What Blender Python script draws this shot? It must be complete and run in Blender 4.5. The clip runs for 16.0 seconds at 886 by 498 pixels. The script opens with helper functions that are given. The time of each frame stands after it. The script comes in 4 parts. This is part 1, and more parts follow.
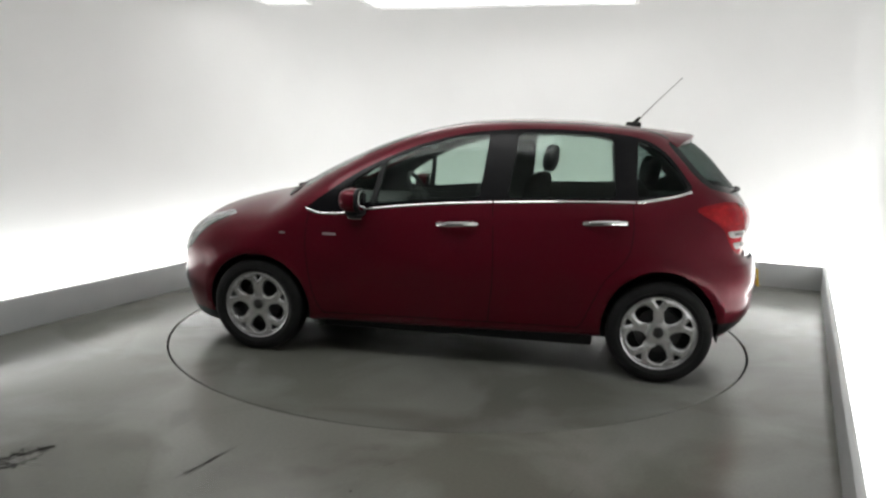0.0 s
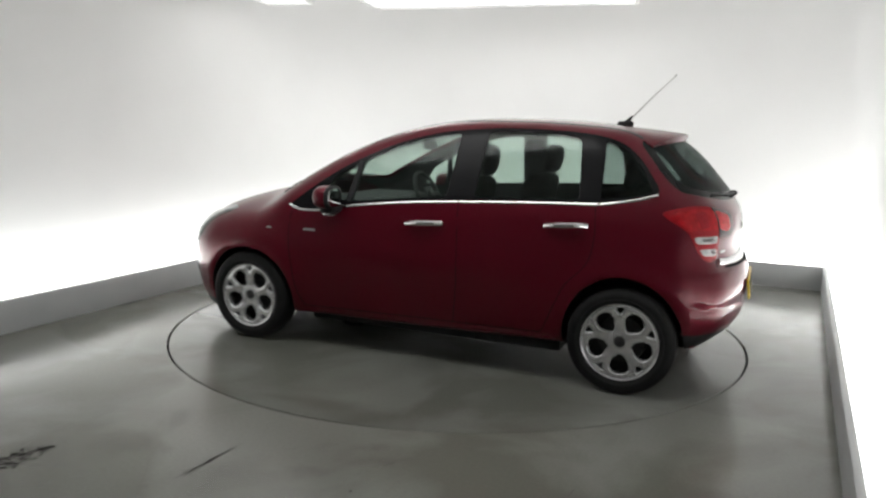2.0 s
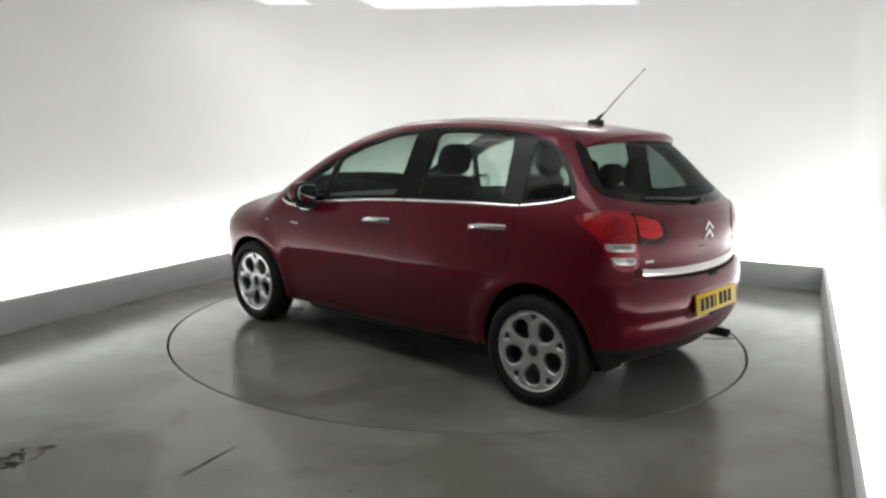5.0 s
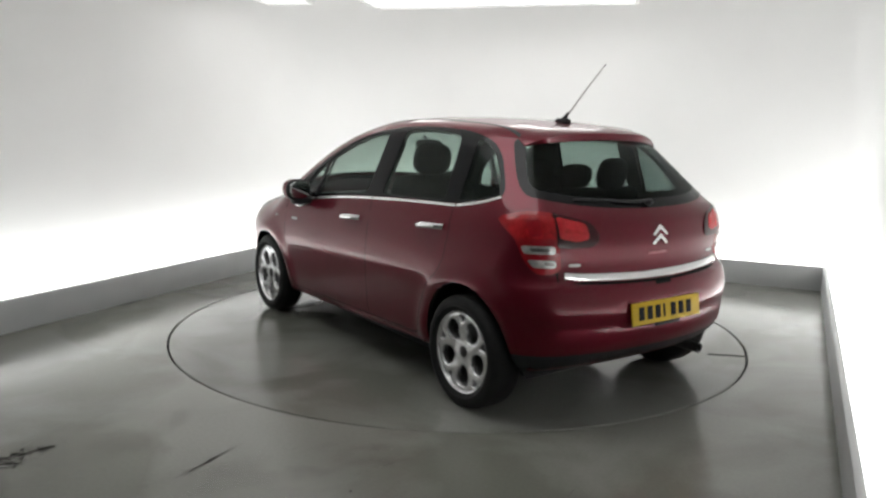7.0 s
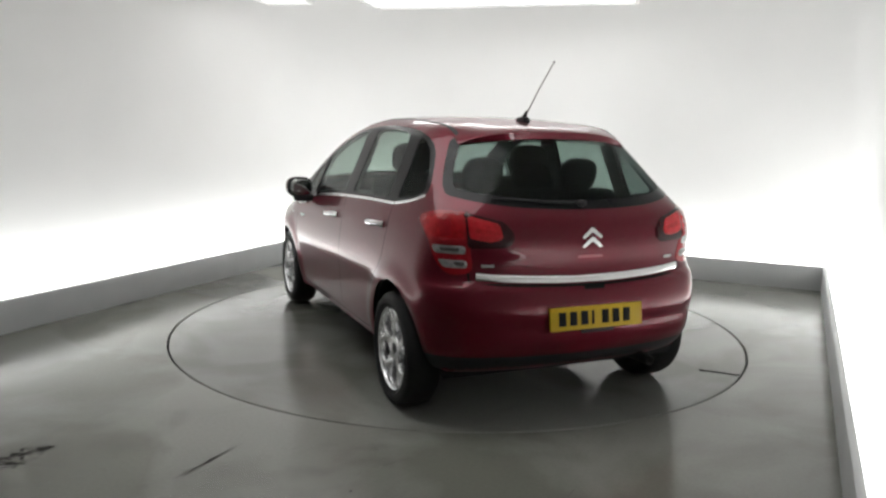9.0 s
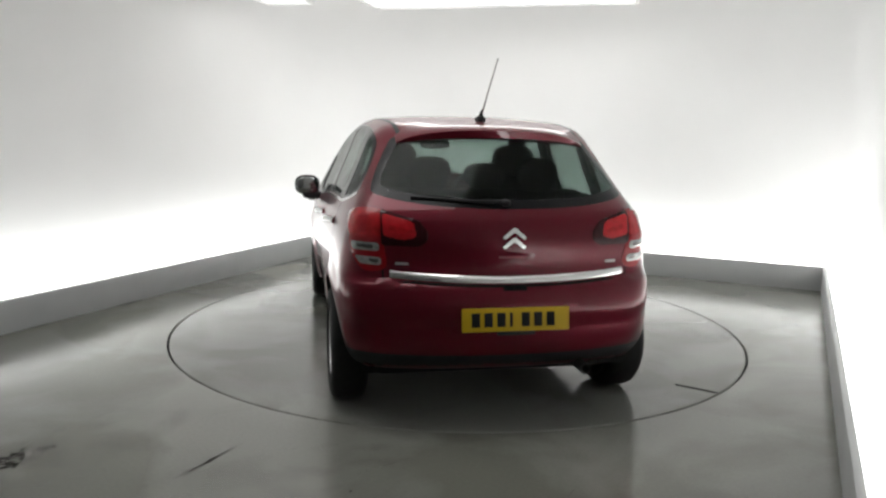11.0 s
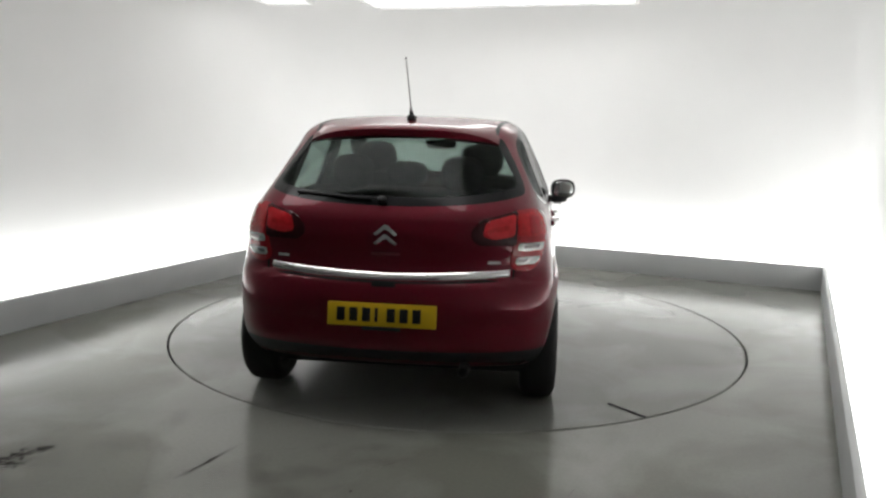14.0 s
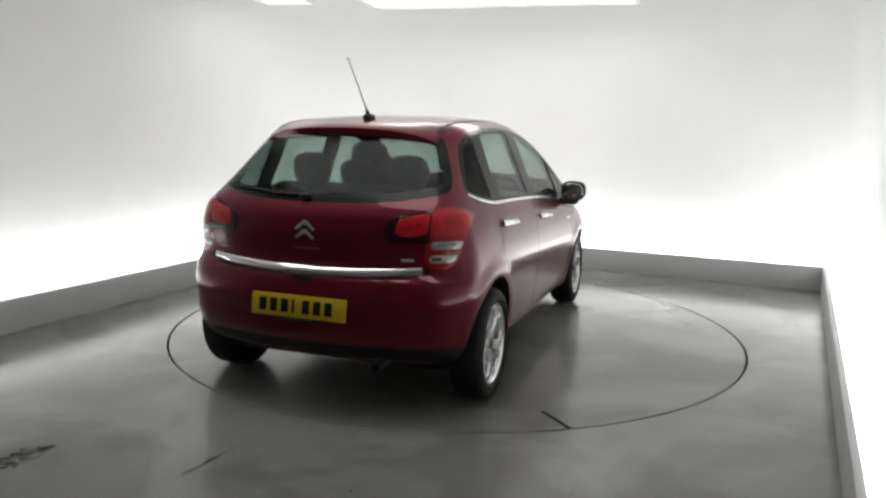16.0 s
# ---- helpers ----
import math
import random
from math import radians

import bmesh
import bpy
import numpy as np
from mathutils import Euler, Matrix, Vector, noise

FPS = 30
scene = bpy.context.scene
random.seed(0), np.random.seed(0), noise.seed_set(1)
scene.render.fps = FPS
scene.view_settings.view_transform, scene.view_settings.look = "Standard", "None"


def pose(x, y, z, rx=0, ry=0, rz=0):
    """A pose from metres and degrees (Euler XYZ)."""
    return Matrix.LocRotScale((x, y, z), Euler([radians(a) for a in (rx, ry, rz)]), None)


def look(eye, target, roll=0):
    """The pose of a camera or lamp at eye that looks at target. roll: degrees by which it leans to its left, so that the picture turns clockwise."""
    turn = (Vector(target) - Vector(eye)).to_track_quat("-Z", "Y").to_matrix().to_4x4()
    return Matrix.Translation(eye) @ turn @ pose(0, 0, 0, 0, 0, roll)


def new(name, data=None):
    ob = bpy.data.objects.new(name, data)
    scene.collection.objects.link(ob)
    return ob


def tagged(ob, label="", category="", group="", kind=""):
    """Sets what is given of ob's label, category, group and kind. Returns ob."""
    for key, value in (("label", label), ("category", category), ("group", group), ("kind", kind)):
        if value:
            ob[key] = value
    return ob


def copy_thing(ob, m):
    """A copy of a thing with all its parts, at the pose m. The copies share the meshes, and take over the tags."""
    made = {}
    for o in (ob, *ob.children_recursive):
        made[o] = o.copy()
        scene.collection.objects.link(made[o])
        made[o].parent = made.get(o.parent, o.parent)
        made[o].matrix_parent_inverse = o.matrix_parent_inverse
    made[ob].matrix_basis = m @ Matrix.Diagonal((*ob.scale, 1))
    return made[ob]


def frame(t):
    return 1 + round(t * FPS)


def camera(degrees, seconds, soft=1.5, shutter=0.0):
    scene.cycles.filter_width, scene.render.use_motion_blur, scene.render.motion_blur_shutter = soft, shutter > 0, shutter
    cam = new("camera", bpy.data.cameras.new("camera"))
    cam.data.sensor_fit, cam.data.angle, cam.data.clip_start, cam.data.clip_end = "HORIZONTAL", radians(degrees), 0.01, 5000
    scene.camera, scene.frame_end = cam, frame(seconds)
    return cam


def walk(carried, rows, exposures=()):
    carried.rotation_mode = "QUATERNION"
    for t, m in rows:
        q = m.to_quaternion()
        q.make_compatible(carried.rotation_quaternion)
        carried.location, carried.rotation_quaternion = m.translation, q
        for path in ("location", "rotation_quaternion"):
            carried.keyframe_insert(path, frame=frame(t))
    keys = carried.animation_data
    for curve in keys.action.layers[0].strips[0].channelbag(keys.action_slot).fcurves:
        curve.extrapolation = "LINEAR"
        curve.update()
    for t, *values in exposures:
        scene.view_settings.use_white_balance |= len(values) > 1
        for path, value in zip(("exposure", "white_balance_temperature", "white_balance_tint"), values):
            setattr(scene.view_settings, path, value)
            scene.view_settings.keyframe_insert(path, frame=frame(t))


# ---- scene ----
# camera: fixed on its mount in the corner of the studio
cam = camera(61.94, 16.0, soft=2.5)
EYE = Vector((0.0, -5.328, 1.412))
YAW, PITCH, ROLL = radians(-1.148), radians(-9.097), 1.228
AIM = EYE + Vector((math.sin(YAW) * math.cos(PITCH), math.cos(YAW) * math.cos(PITCH), math.sin(PITCH)))
walk(cam, [(0.0, look(EYE, AIM, ROLL)), (16.0, look(EYE, AIM, ROLL))])

# ---------------------------------------------------------------- light
scene.view_settings.exposure = 0.0
ROOM = pose(-1.323, 3.52, 0, 0, 0, -22.6)      # corner of the two back kerbs; +x along the back kerb, +y towards the back wall
RW, RD, GAP, KERB = 5.14, 8.6, 0.32, 0.225     # width between kerbs, depth, trough width, kerb height

world = bpy.data.worlds.new("studio_world")
scene.world = world
world.use_nodes = True
world.node_tree.nodes["Background"].inputs[0].default_value = (0.9, 0.95, 1.0, 1)
world.node_tree.nodes["Background"].inputs[1].default_value = 0.02


def area_lamp(name, m, sx, sy, watts, color=(0.985, 1.0, 0.995)):
    la = bpy.data.lights.new(name, "AREA")
    la.shape, la.size, la.size_y, la.energy, la.color = "RECTANGLE", sx, sy, watts, color
    ob = new(name, la)
    ob.matrix_world = ROOM @ m
    return ob


TROUGH_W, CEIL_W, LIT = 6.3, 12, 5.76   # LIT: lit length of the side troughs
SKEW = -1.9                                    # the right kerb stands this much out of square
RIGHT = pose(RW, 0, 0, 0, 0, SKEW)             # right kerb: runs along its own -y
area_lamp("trough_light_back", pose(RW / 2, 0.18, 0.135, 180, 0, 0), RW + 0.1, 0.2, TROUGH_W * RW)
area_lamp("trough_light_left", pose(-0.18, -LIT / 2, 0.135, 180, 0, 90), LIT, 0.2, TROUGH_W * LIT)
area_lamp("trough_light_right", RIGHT @ pose(0.18, -LIT / 2, 0.135, 180, 0, 90), LIT, 0.2, TROUGH_W * LIT)


# ---------------------------------------------------------------- materials
def material(name, color, rough=0.5, metal=0.0, coat=0.0, var=0.0, scale=8.0, bump=0.0, bump_scale=200.0, spec=0.5):
    m = bpy.data.materials.new(name)
    m.use_nodes = True
    nt = m.node_tree
    b = nt.nodes["Principled BSDF"]
    b.inputs["Base Color"].default_value = (*color, 1)
    b.inputs["Roughness"].default_value = rough
    b.inputs["Metallic"].default_value = metal
    b.inputs["Coat Weight"].default_value = coat
    b.inputs["Coat Roughness"].default_value = 0.04
    b.inputs["Specular IOR Level"].default_value = spec
    tc = nt.nodes.new("ShaderNodeTexCoord")
    if var:
        n = nt.nodes.new("ShaderNodeTexNoise")
        n.inputs["Scale"].default_value, n.inputs["Detail"].default_value = scale, 6
        nt.links.new(tc.outputs["Object"], n.inputs["Vector"])
        r = nt.nodes.new("ShaderNodeValToRGB")
        r.color_ramp.elements[0].position, r.color_ramp.elements[1].position = 0.3, 0.7
        r.color_ramp.elements[0].color = (*[c * (1 - var) for c in color], 1)
        r.color_ramp.elements[1].color = (*[min(1, c * (1 + var)) for c in color], 1)
        nt.links.new(n.outputs["Fac"], r.inputs["Fac"])
        nt.links.new(r.outputs["Color"], b.inputs["Base Color"])
    if bump:
        n2 = nt.nodes.new("ShaderNodeTexNoise")
        n2.inputs["Scale"].default_value, n2.inputs["Detail"].default_value = bump_scale, 4
        nt.links.new(tc.outputs["Object"], n2.inputs["Vector"])
        bp = nt.nodes.new("ShaderNodeBump")
        bp.inputs["Strength"].default_value, bp.inputs["Distance"].default_value = bump, 0.01
        nt.links.new(n2.outputs["Fac"], bp.inputs["Height"])
        nt.links.new(bp.outputs["Normal"], b.inputs["Normal"])
    return m


def glass_material(name, tint, gloss=0.55):
    m = bpy.data.materials.new(name)
    m.use_nodes = True
    nt = m.node_tree
    nt.nodes.remove(nt.nodes["Principled BSDF"])
    out = nt.nodes["Material Output"]
    tr = nt.nodes.new("ShaderNodeBsdfTransparent")
    tr.inputs[0].default_value = (*tint, 1)
    gl = nt.nodes.new("ShaderNodeBsdfGlossy")
    gl.inputs["Roughness"].default_value = 0.02
    gl.inputs["Color"].default_value = (gloss, gloss, gloss, 1)
    lw = nt.nodes.new("ShaderNodeLayerWeight")     # facing angle, alike from both sides of the pane
    pw = nt.nodes.new("ShaderNodeMath")
    pw.operation = "POWER"
    pw.inputs[1].default_value = 5.0
    lw.inputs["Blend"].default_value = 0.5
    fr = nt.nodes.new("ShaderNodeMapRange")
    fr.inputs[3].default_value, fr.inputs[4].default_value = 0.03, 0.9
    nt.links.new(lw.outputs["Facing"], pw.inputs[0])
    nt.links.new(pw.outputs[0], fr.inputs[0])
    mx = nt.nodes.new("ShaderNodeMixShader")
    nt.links.new(fr.outputs[0], mx.inputs[0])
    nt.links.new(tr.outputs[0], mx.inputs[1])
    nt.links.new(gl.outputs[0], mx.inputs[2])
    nt.links.new(mx.outputs[0], out.inputs[0])
    return m


def glow_material(name, color, strength):
    m = bpy.data.materials.new(name)
    m.use_nodes = True
    b = m.node_tree.nodes["Principled BSDF"]
    b.inputs["Base Color"].default_value = (*color, 1)
    b.inputs["Emission Color"].default_value = (*color, 1)
    b.inputs["Emission Strength"].default_value = strength
    return m


def paint_material():
    """Metallic deep red under a clear coat, with fine flakes and faint dust."""
    m = material("red_metallic_paint", (0.165, 0.006, 0.016), rough=0.30, metal=0.34, coat=0.65, spec=0.06)
    nt = m.node_tree
    b = nt.nodes["Principled BSDF"]
    b.inputs["Coat IOR"].default_value = 1.40
    tc = nt.nodes.new("ShaderNodeTexCoord")
    v = nt.nodes.new("ShaderNodeTexVoronoi")
    v.inputs["Scale"].default_value = 900
    nt.links.new(tc.outputs["Object"], v.inputs["Vector"])
    r = nt.nodes.new("ShaderNodeValToRGB")
    r.color_ramp.elements[0].color = (0.078, 0.0038, 0.0104, 1)
    r.color_ramp.elements[1].color = (0.120, 0.0058, 0.0156, 1)
    nt.links.new(v.outputs["Color"], r.inputs["Fac"])
    nt.links.new(r.outputs["Color"], b.inputs["Base Color"])
    n = nt.nodes.new("ShaderNodeTexNoise")
    n.inputs["Scale"].default_value, n.inputs["Detail"].default_value = 5, 7
    nt.links.new(tc.outputs["Object"], n.inputs["Vector"])
    mr = nt.nodes.new("ShaderNodeMapRange")
    mr.inputs[3].default_value, mr.inputs[4].default_value = 0.01, 0.035
    nt.links.new(n.outputs["Fac"], mr.inputs[0])
    nt.links.new(mr.outputs[0], b.inputs["Coat Roughness"])
    return m


def floor_material(name, base):
    """Grey painted concrete, damp in places: worn patches, faint scuffs, uneven gloss."""
    m = material(name, base, rough=0.3, spec=0.42)
    nt = m.node_tree
    b = nt.nodes["Principled BSDF"]
    tc = nt.nodes.new("ShaderNodeTexCoord")

    def noise_node(scale, detail, rough=0.55):
        n = nt.nodes.new("ShaderNodeTexNoise")
        n.inputs["Scale"].default_value, n.inputs["Detail"].default_value, n.inputs["Roughness"].default_value = scale, detail, rough
        nt.links.new(tc.outputs["Object"], n.inputs["Vector"])
        return n

    def ramp(src, a, c0, d, c1):
        r = nt.nodes.new("ShaderNodeValToRGB")
        r.color_ramp.elements[0].position, r.color_ramp.elements[0].color = a, (*c0, 1)
        r.color_ramp.elements[1].position, r.color_ramp.elements[1].color = d, (*c1, 1)
        nt.links.new(src, r.inputs["Fac"])
        return r

    big, mid, fine = noise_node(0.55, 2), noise_node(1.3, 4, 0.45), noise_node(60, 4)
    mid.inputs["Distortion"].default_value = 0.6
    c = ramp(big.outputs["Fac"], 0.35, [k * 0.78 for k in base], 0.68, [k * 1.16 for k in base])
    c2 = ramp(mid.outputs["Fac"], 0.42, (0.80, 0.80, 0.76), 0.56, (1.06, 1.06, 1.05))
    c3 = ramp(fine.outputs["Fac"], 0.3, (0.95, 0.95, 0.95), 0.7, (1.04, 1.04, 1.04))
    x1, x2 = nt.nodes.new("ShaderNodeMixRGB"), nt.nodes.new("ShaderNodeMixRGB")
    for x in (x1, x2):
        x.blend_type = "MULTIPLY"
        x.inputs[0].default_value = 1
    nt.links.new(c.outputs[0], x1.inputs[1])
    nt.links.new(c2.outputs[0], x1.inputs[2])
    nt.links.new(x1.outputs[0], x2.inputs[1])
    nt.links.new(c3.outputs[0], x2.inputs[2])
    nt.links.new(x2.outputs[0], b.inputs["Base Color"])
    rr = nt.nodes.new("ShaderNodeMapRange")
    rr.inputs[1].default_value, rr.inputs[2].default_value = 0.35, 0.65
    rr.inputs[3].default_value, rr.inputs[4].default_value = 0.10, 0.23
    nt.links.new(mid.outputs["Fac"], rr.inputs[0])
    nt.links.new(rr.outputs[0], b.inputs["Roughness"])
    bp = nt.nodes.new("ShaderNodeBump")
    bp.inputs["Strength"].default_value, bp.inputs["Distance"].default_value = 0.03, 0.01
    nt.links.new(fine.outputs["Fac"], bp.inputs["Height"])
    nt.links.new(bp.outputs["Normal"], b.inputs["Normal"])
    return m


M_WALL = material("white_wall_paint", (0.80, 0.80, 0.795), rough=0.7, var=0.02, scale=1.2, bump=0.05, bump_scale=30)
M_CEIL = material("white_ceiling_paint", (0.78, 0.78, 0.77), rough=0.8, var=0.02, scale=1.5)
# grey of the assumed rear wall, set for its reflections and bounce light
M_REAR = material("unseen_wall_grey", (0.20, 0.20, 0.20), rough=0.8, var=0.05, scale=2)
M_KERB = material("grey_kerb_paint", (0.40, 0.41, 0.41), rough=0.45, var=0.05, scale=3, bump=0.03, bump_scale=60)
M_FLOOR = floor_material("grey_floor_paint", (0.174, 0.176, 0.159))
M_DISC = floor_material("grey_turntable_paint", (0.168, 0.171, 0.157))
M_SLOT = material("dark_slot", (0.006, 0.006, 0.006), rough=0.9, spec=0.1, var=0.2, scale=40)
M_STAIN = material("dark_damp_stain", (0.125, 0.115, 0.098), rough=0.2, var=0.35, scale=14)
nt = M_STAIN.node_tree                          # ragged, half see-through edges
sn, sr = nt.nodes.new("ShaderNodeTexNoise"), nt.nodes.new("ShaderNodeMapRange")
sn.inputs["Scale"].default_value, sn.inputs["Detail"].default_value = 22, 5
sr.inputs[1].default_value, sr.inputs[2].default_value = 0.32, 0.56
sr.inputs[4].default_value = 0.8
nt.links.new(nt.nodes.new("ShaderNodeTexCoord").outputs["Object"], sn.inputs["Vector"])
nt.links.new(sn.outputs["Fac"], sr.inputs[0])
nt.links.new(sr.outputs[0], nt.nodes["Principled BSDF"].inputs["Alpha"])
M_DAMP = material("faint_brown_damp", (0.105, 0.098, 0.080), rough=0.16, var=0.25, scale=7)
nt = M_DAMP.node_tree
sn, sr = nt.nodes.new("ShaderNodeTexNoise"), nt.nodes.new("ShaderNodeMapRange")
sn.inputs["Scale"].default_value, sn.inputs["Detail"].default_value = 5, 6
sr.inputs[1].default_value, sr.inputs[2].default_value, sr.inputs[4].default_value = 0.44, 0.68, 0.13
nt.links.new(nt.nodes.new("ShaderNodeTexCoord").outputs["Object"], sn.inputs["Vector"])
nt.links.new(sn.outputs["Fac"], sr.inputs[0])
nt.links.new(sr.outputs[0], nt.nodes["Principled BSDF"].inputs["Alpha"])
M_SCRATCH = material("worn_scratch", (0.07, 0.065, 0.055), rough=0.6, var=0.3, scale=30)
M_TUBE = glow_material("lit_tube", (1.0, 0.99, 0.96), 3)
M_PANEL = glow_material("lit_diffuser", (1.0, 0.99, 0.97), 1.75)
M_METAL = material("white_enamel", (0.75, 0.75, 0.75), rough=0.4, var=0.03, scale=10)
M_PAINT = paint_material()
M_BLACK = material("black_plastic", (0.012, 0.012, 0.013), rough=0.55, spec=0.25, var=0.15, scale=30, bump=0.08, bump_scale=400)
M_GLOSSBLACK = material("gloss_black", (0.007, 0.007, 0.008), rough=0.2, spec=0.15, var=0.1, scale=10)
M_CHROME = material("chrome", (0.82, 0.82, 0.82), rough=0.09, metal=1.0, var=0.04, scale=20)
M_ALLOY = material("silver_alloy", (0.62, 0.62, 0.63), rough=0.20, metal=0.8, coat=0.3, var=0.05, scale=25)
M_STEEL = material("dull_steel", (0.25, 0.24, 0.23), rough=0.45, metal=0.9, var=0.2, scale=30)
M_RUBBER = material("tyre_rubber", (0.007, 0.007, 0.007), rough=0.7, spec=0.25, var=0.25, scale=25, bump=0.15, bump_scale=150)
M_REDLENS = material("red_lens", (0.42, 0.009, 0.015), rough=0.2, coat=0.3, spec=0.3, var=0.18, scale=35)
M_CLEARLENS = material("clear_lens", (0.40, 0.37, 0.37), rough=0.2, metal=0.4, coat=0.5, var=0.3, scale=40)
M_HEADLENS = material("headlamp_lens", (0.36, 0.37, 0.37), rough=0.22, metal=0.5, coat=0.4, var=0.15, scale=22)
M_DARKLENS = material("smoked_lens", (0.030, 0.003, 0.005), rough=0.2, coat=0.2, spec=0.2, var=0.1, scale=30)
M_DEEPLENS = material("deep_red_lens", (0.26, 0.006, 0.012), rough=0.15, coat=0.4, var=0.1, scale=30, spec=0.2)
M_YELLOW = material("yellow_plate", (0.47, 0.31, 0.008), rough=0.45, spec=0.25, var=0.04, scale=12)
M_INK = material("black_ink", (0.010, 0.010, 0.010), rough=0.7, spec=0.15, var=0.1, scale=60)
M_CABIN = material("dark_cabin_trim", (0.030, 0.031, 0.032), rough=0.75, var=0.15, scale=20, bump=0.1, bump_scale=250)
M_FABRIC = material("charcoal_seat_cloth", (0.013, 0.013, 0.014), rough=0.9, var=0.25, scale=60, bump=0.2, bump_scale=500)
M_LINING = material("grey_headlining", (0.30, 0.30, 0.28), rough=0.9, var=0.05, scale=40)
M_SATIN = material("satin_silver", (0.42, 0.40, 0.40), rough=0.45, metal=0.6, var=0.1, scale=60)
M_GLASS = glass_material("tinted_glass", (0.80, 0.86, 0.83))
M_GLASSREAR = glass_material("dark_tinted_glass", (0.58, 0.64, 0.62), 0.24)


# ---------------------------------------------------------------- mesh helpers
def finish(bm, name, mat, parent=None, label="", smooth=35):
    me = bpy.data.meshes.new(name)
    bmesh.ops.recalc_face_normals(bm, faces=bm.faces)
    bm.to_mesh(me)
    bm.free()
    me.materials.append(mat)
    if smooth:
        me.shade_smooth()
        me.set_sharp_from_angle(angle=radians(smooth))
    ob = new(name, me)
    if parent is not None:
        ob.parent = parent
    if label:
        tagged(ob, label)
    return ob


def part(name, bm, mat, parent, label="", smooth=35):
    return finish(bm, name, mat, parent, label, smooth)


def box(bm, lo, hi, bevel=0.0, m=None, seg=2):
    r = bmesh.ops.create_cube(bm, size=1.0)
    vs = r["verts"]
    for v in vs:
        v.co = Vector([(lo[i] + hi[i]) / 2 + v.co[i] * (hi[i] - lo[i]) for i in range(3)])
    if bevel:
        es = list({e for v in vs for e in v.link_edges})
        out = bmesh.ops.bevel(bm, geom=es, offset=bevel, segments=seg, affect="EDGES", profile=0.5)
        vs = list({v for f in out["faces"] for v in f.verts} | {v for v in vs if v.is_valid})
    if m is not None:
        bmesh.ops.transform(bm, matrix=m, verts=vs)
    return vs


def lathe(bm, profile, n=48, axis="y", center=(0, 0, 0)):
    """Turns (radius, along) pairs about an axis."""
    rings = []
    for r, a in profile:
        ring = []
        for i in range(n):
            t = 2 * math.pi * i / n
            c, s = r * math.cos(t), r * math.sin(t)
            p = {"y": (c, a, s), "z": (c, s, a), "x": (a, c, s)}[axis]
            ring.append(bm.verts.new(Vector(p) + Vector(center)))
        rings.append(ring)
    for a, b in zip(rings, rings[1:]):
        for i in range(n):
            bm.faces.new((a[i], a[(i + 1) % n], b[(i + 1) % n], b[i]))
    return rings


def tube(bm, path, radius, n=8, r_end=None):
    pts = [Vector(p) for p in path]
    rings = []
    for i, p in enumerate(pts):
        d = (pts[min(i + 1, len(pts) - 1)] - pts[max(i - 1, 0)]).normalized()
        a = d.orthogonal().normalized()
        if rings:
            a = (last - d * last.dot(d)).normalized()
        last = a
        b = d.cross(a)
        r = radius if r_end is None else radius + (r_end - radius) * i / (len(pts) - 1)
        rings.append([bm.verts.new(p + (a * math.cos(2 * math.pi * k / n) + b * math.sin(2 * math.pi * k / n)) * r) for k in range(n)])
    for a, b in zip(rings, rings[1:]):
        for k in range(n):
            bm.faces.new((a[k], a[(k + 1) % n], b[(k + 1) % n], b[k]))
    bm.faces.new(rings[0][::-1])
    bm.faces.new(rings[-1])


def spline(pts, per=6, closed=False):
    """A smooth line through a few control points of the plan."""
    p = [Vector(q) for q in pts]
    n = len(p)
    out = []
    for i in range(n if closed else n - 1):
        if closed:
            a, b, c, d = p[i - 1], p[i], p[(i + 1) % n], p[(i + 2) % n]
        else:
            a, b, c, d = p[max(i - 1, 0)], p[i], p[i + 1], p[min(i + 2, n - 1)]
        for k in range(per):
            t = k / per
            out.append(0.5 * ((2 * b) + (c - a) * t + (2 * a - 5 * b + 4 * c - d) * t * t + (3 * b - a - 3 * c + d) * t ** 3))
    if not closed:
        out.append(p[-1])
    return out


def rounded(pts, r=0.03, seg=4):
    """A closed polygon with its corners rounded."""
    p = [Vector(q) for q in pts]
    out = []
    for i, c in enumerate(p):
        a, b = p[i - 1] - c, p[(i + 1) % len(p)] - c
        k = min(r, a.length * 0.45, b.length * 0.45)
        s, e = c + a.normalized() * k, c + b.normalized() * k
        for j in range(seg + 1):
            t = j / seg
            out.append(s * (1 - t) ** 2 + c * 2 * t * (1 - t) + e * t * t)
    return out


# ---------------------------------------------------------------- studio
def room_box(name, lo, hi, mat, label, category, kind="structure"):
    bm = bmesh.new()
    box(bm, lo, hi, 0.004)
    ob = finish(bm, name, mat)
    ob.matrix_world = ROOM
    return tagged(ob, label, category, kind=kind)


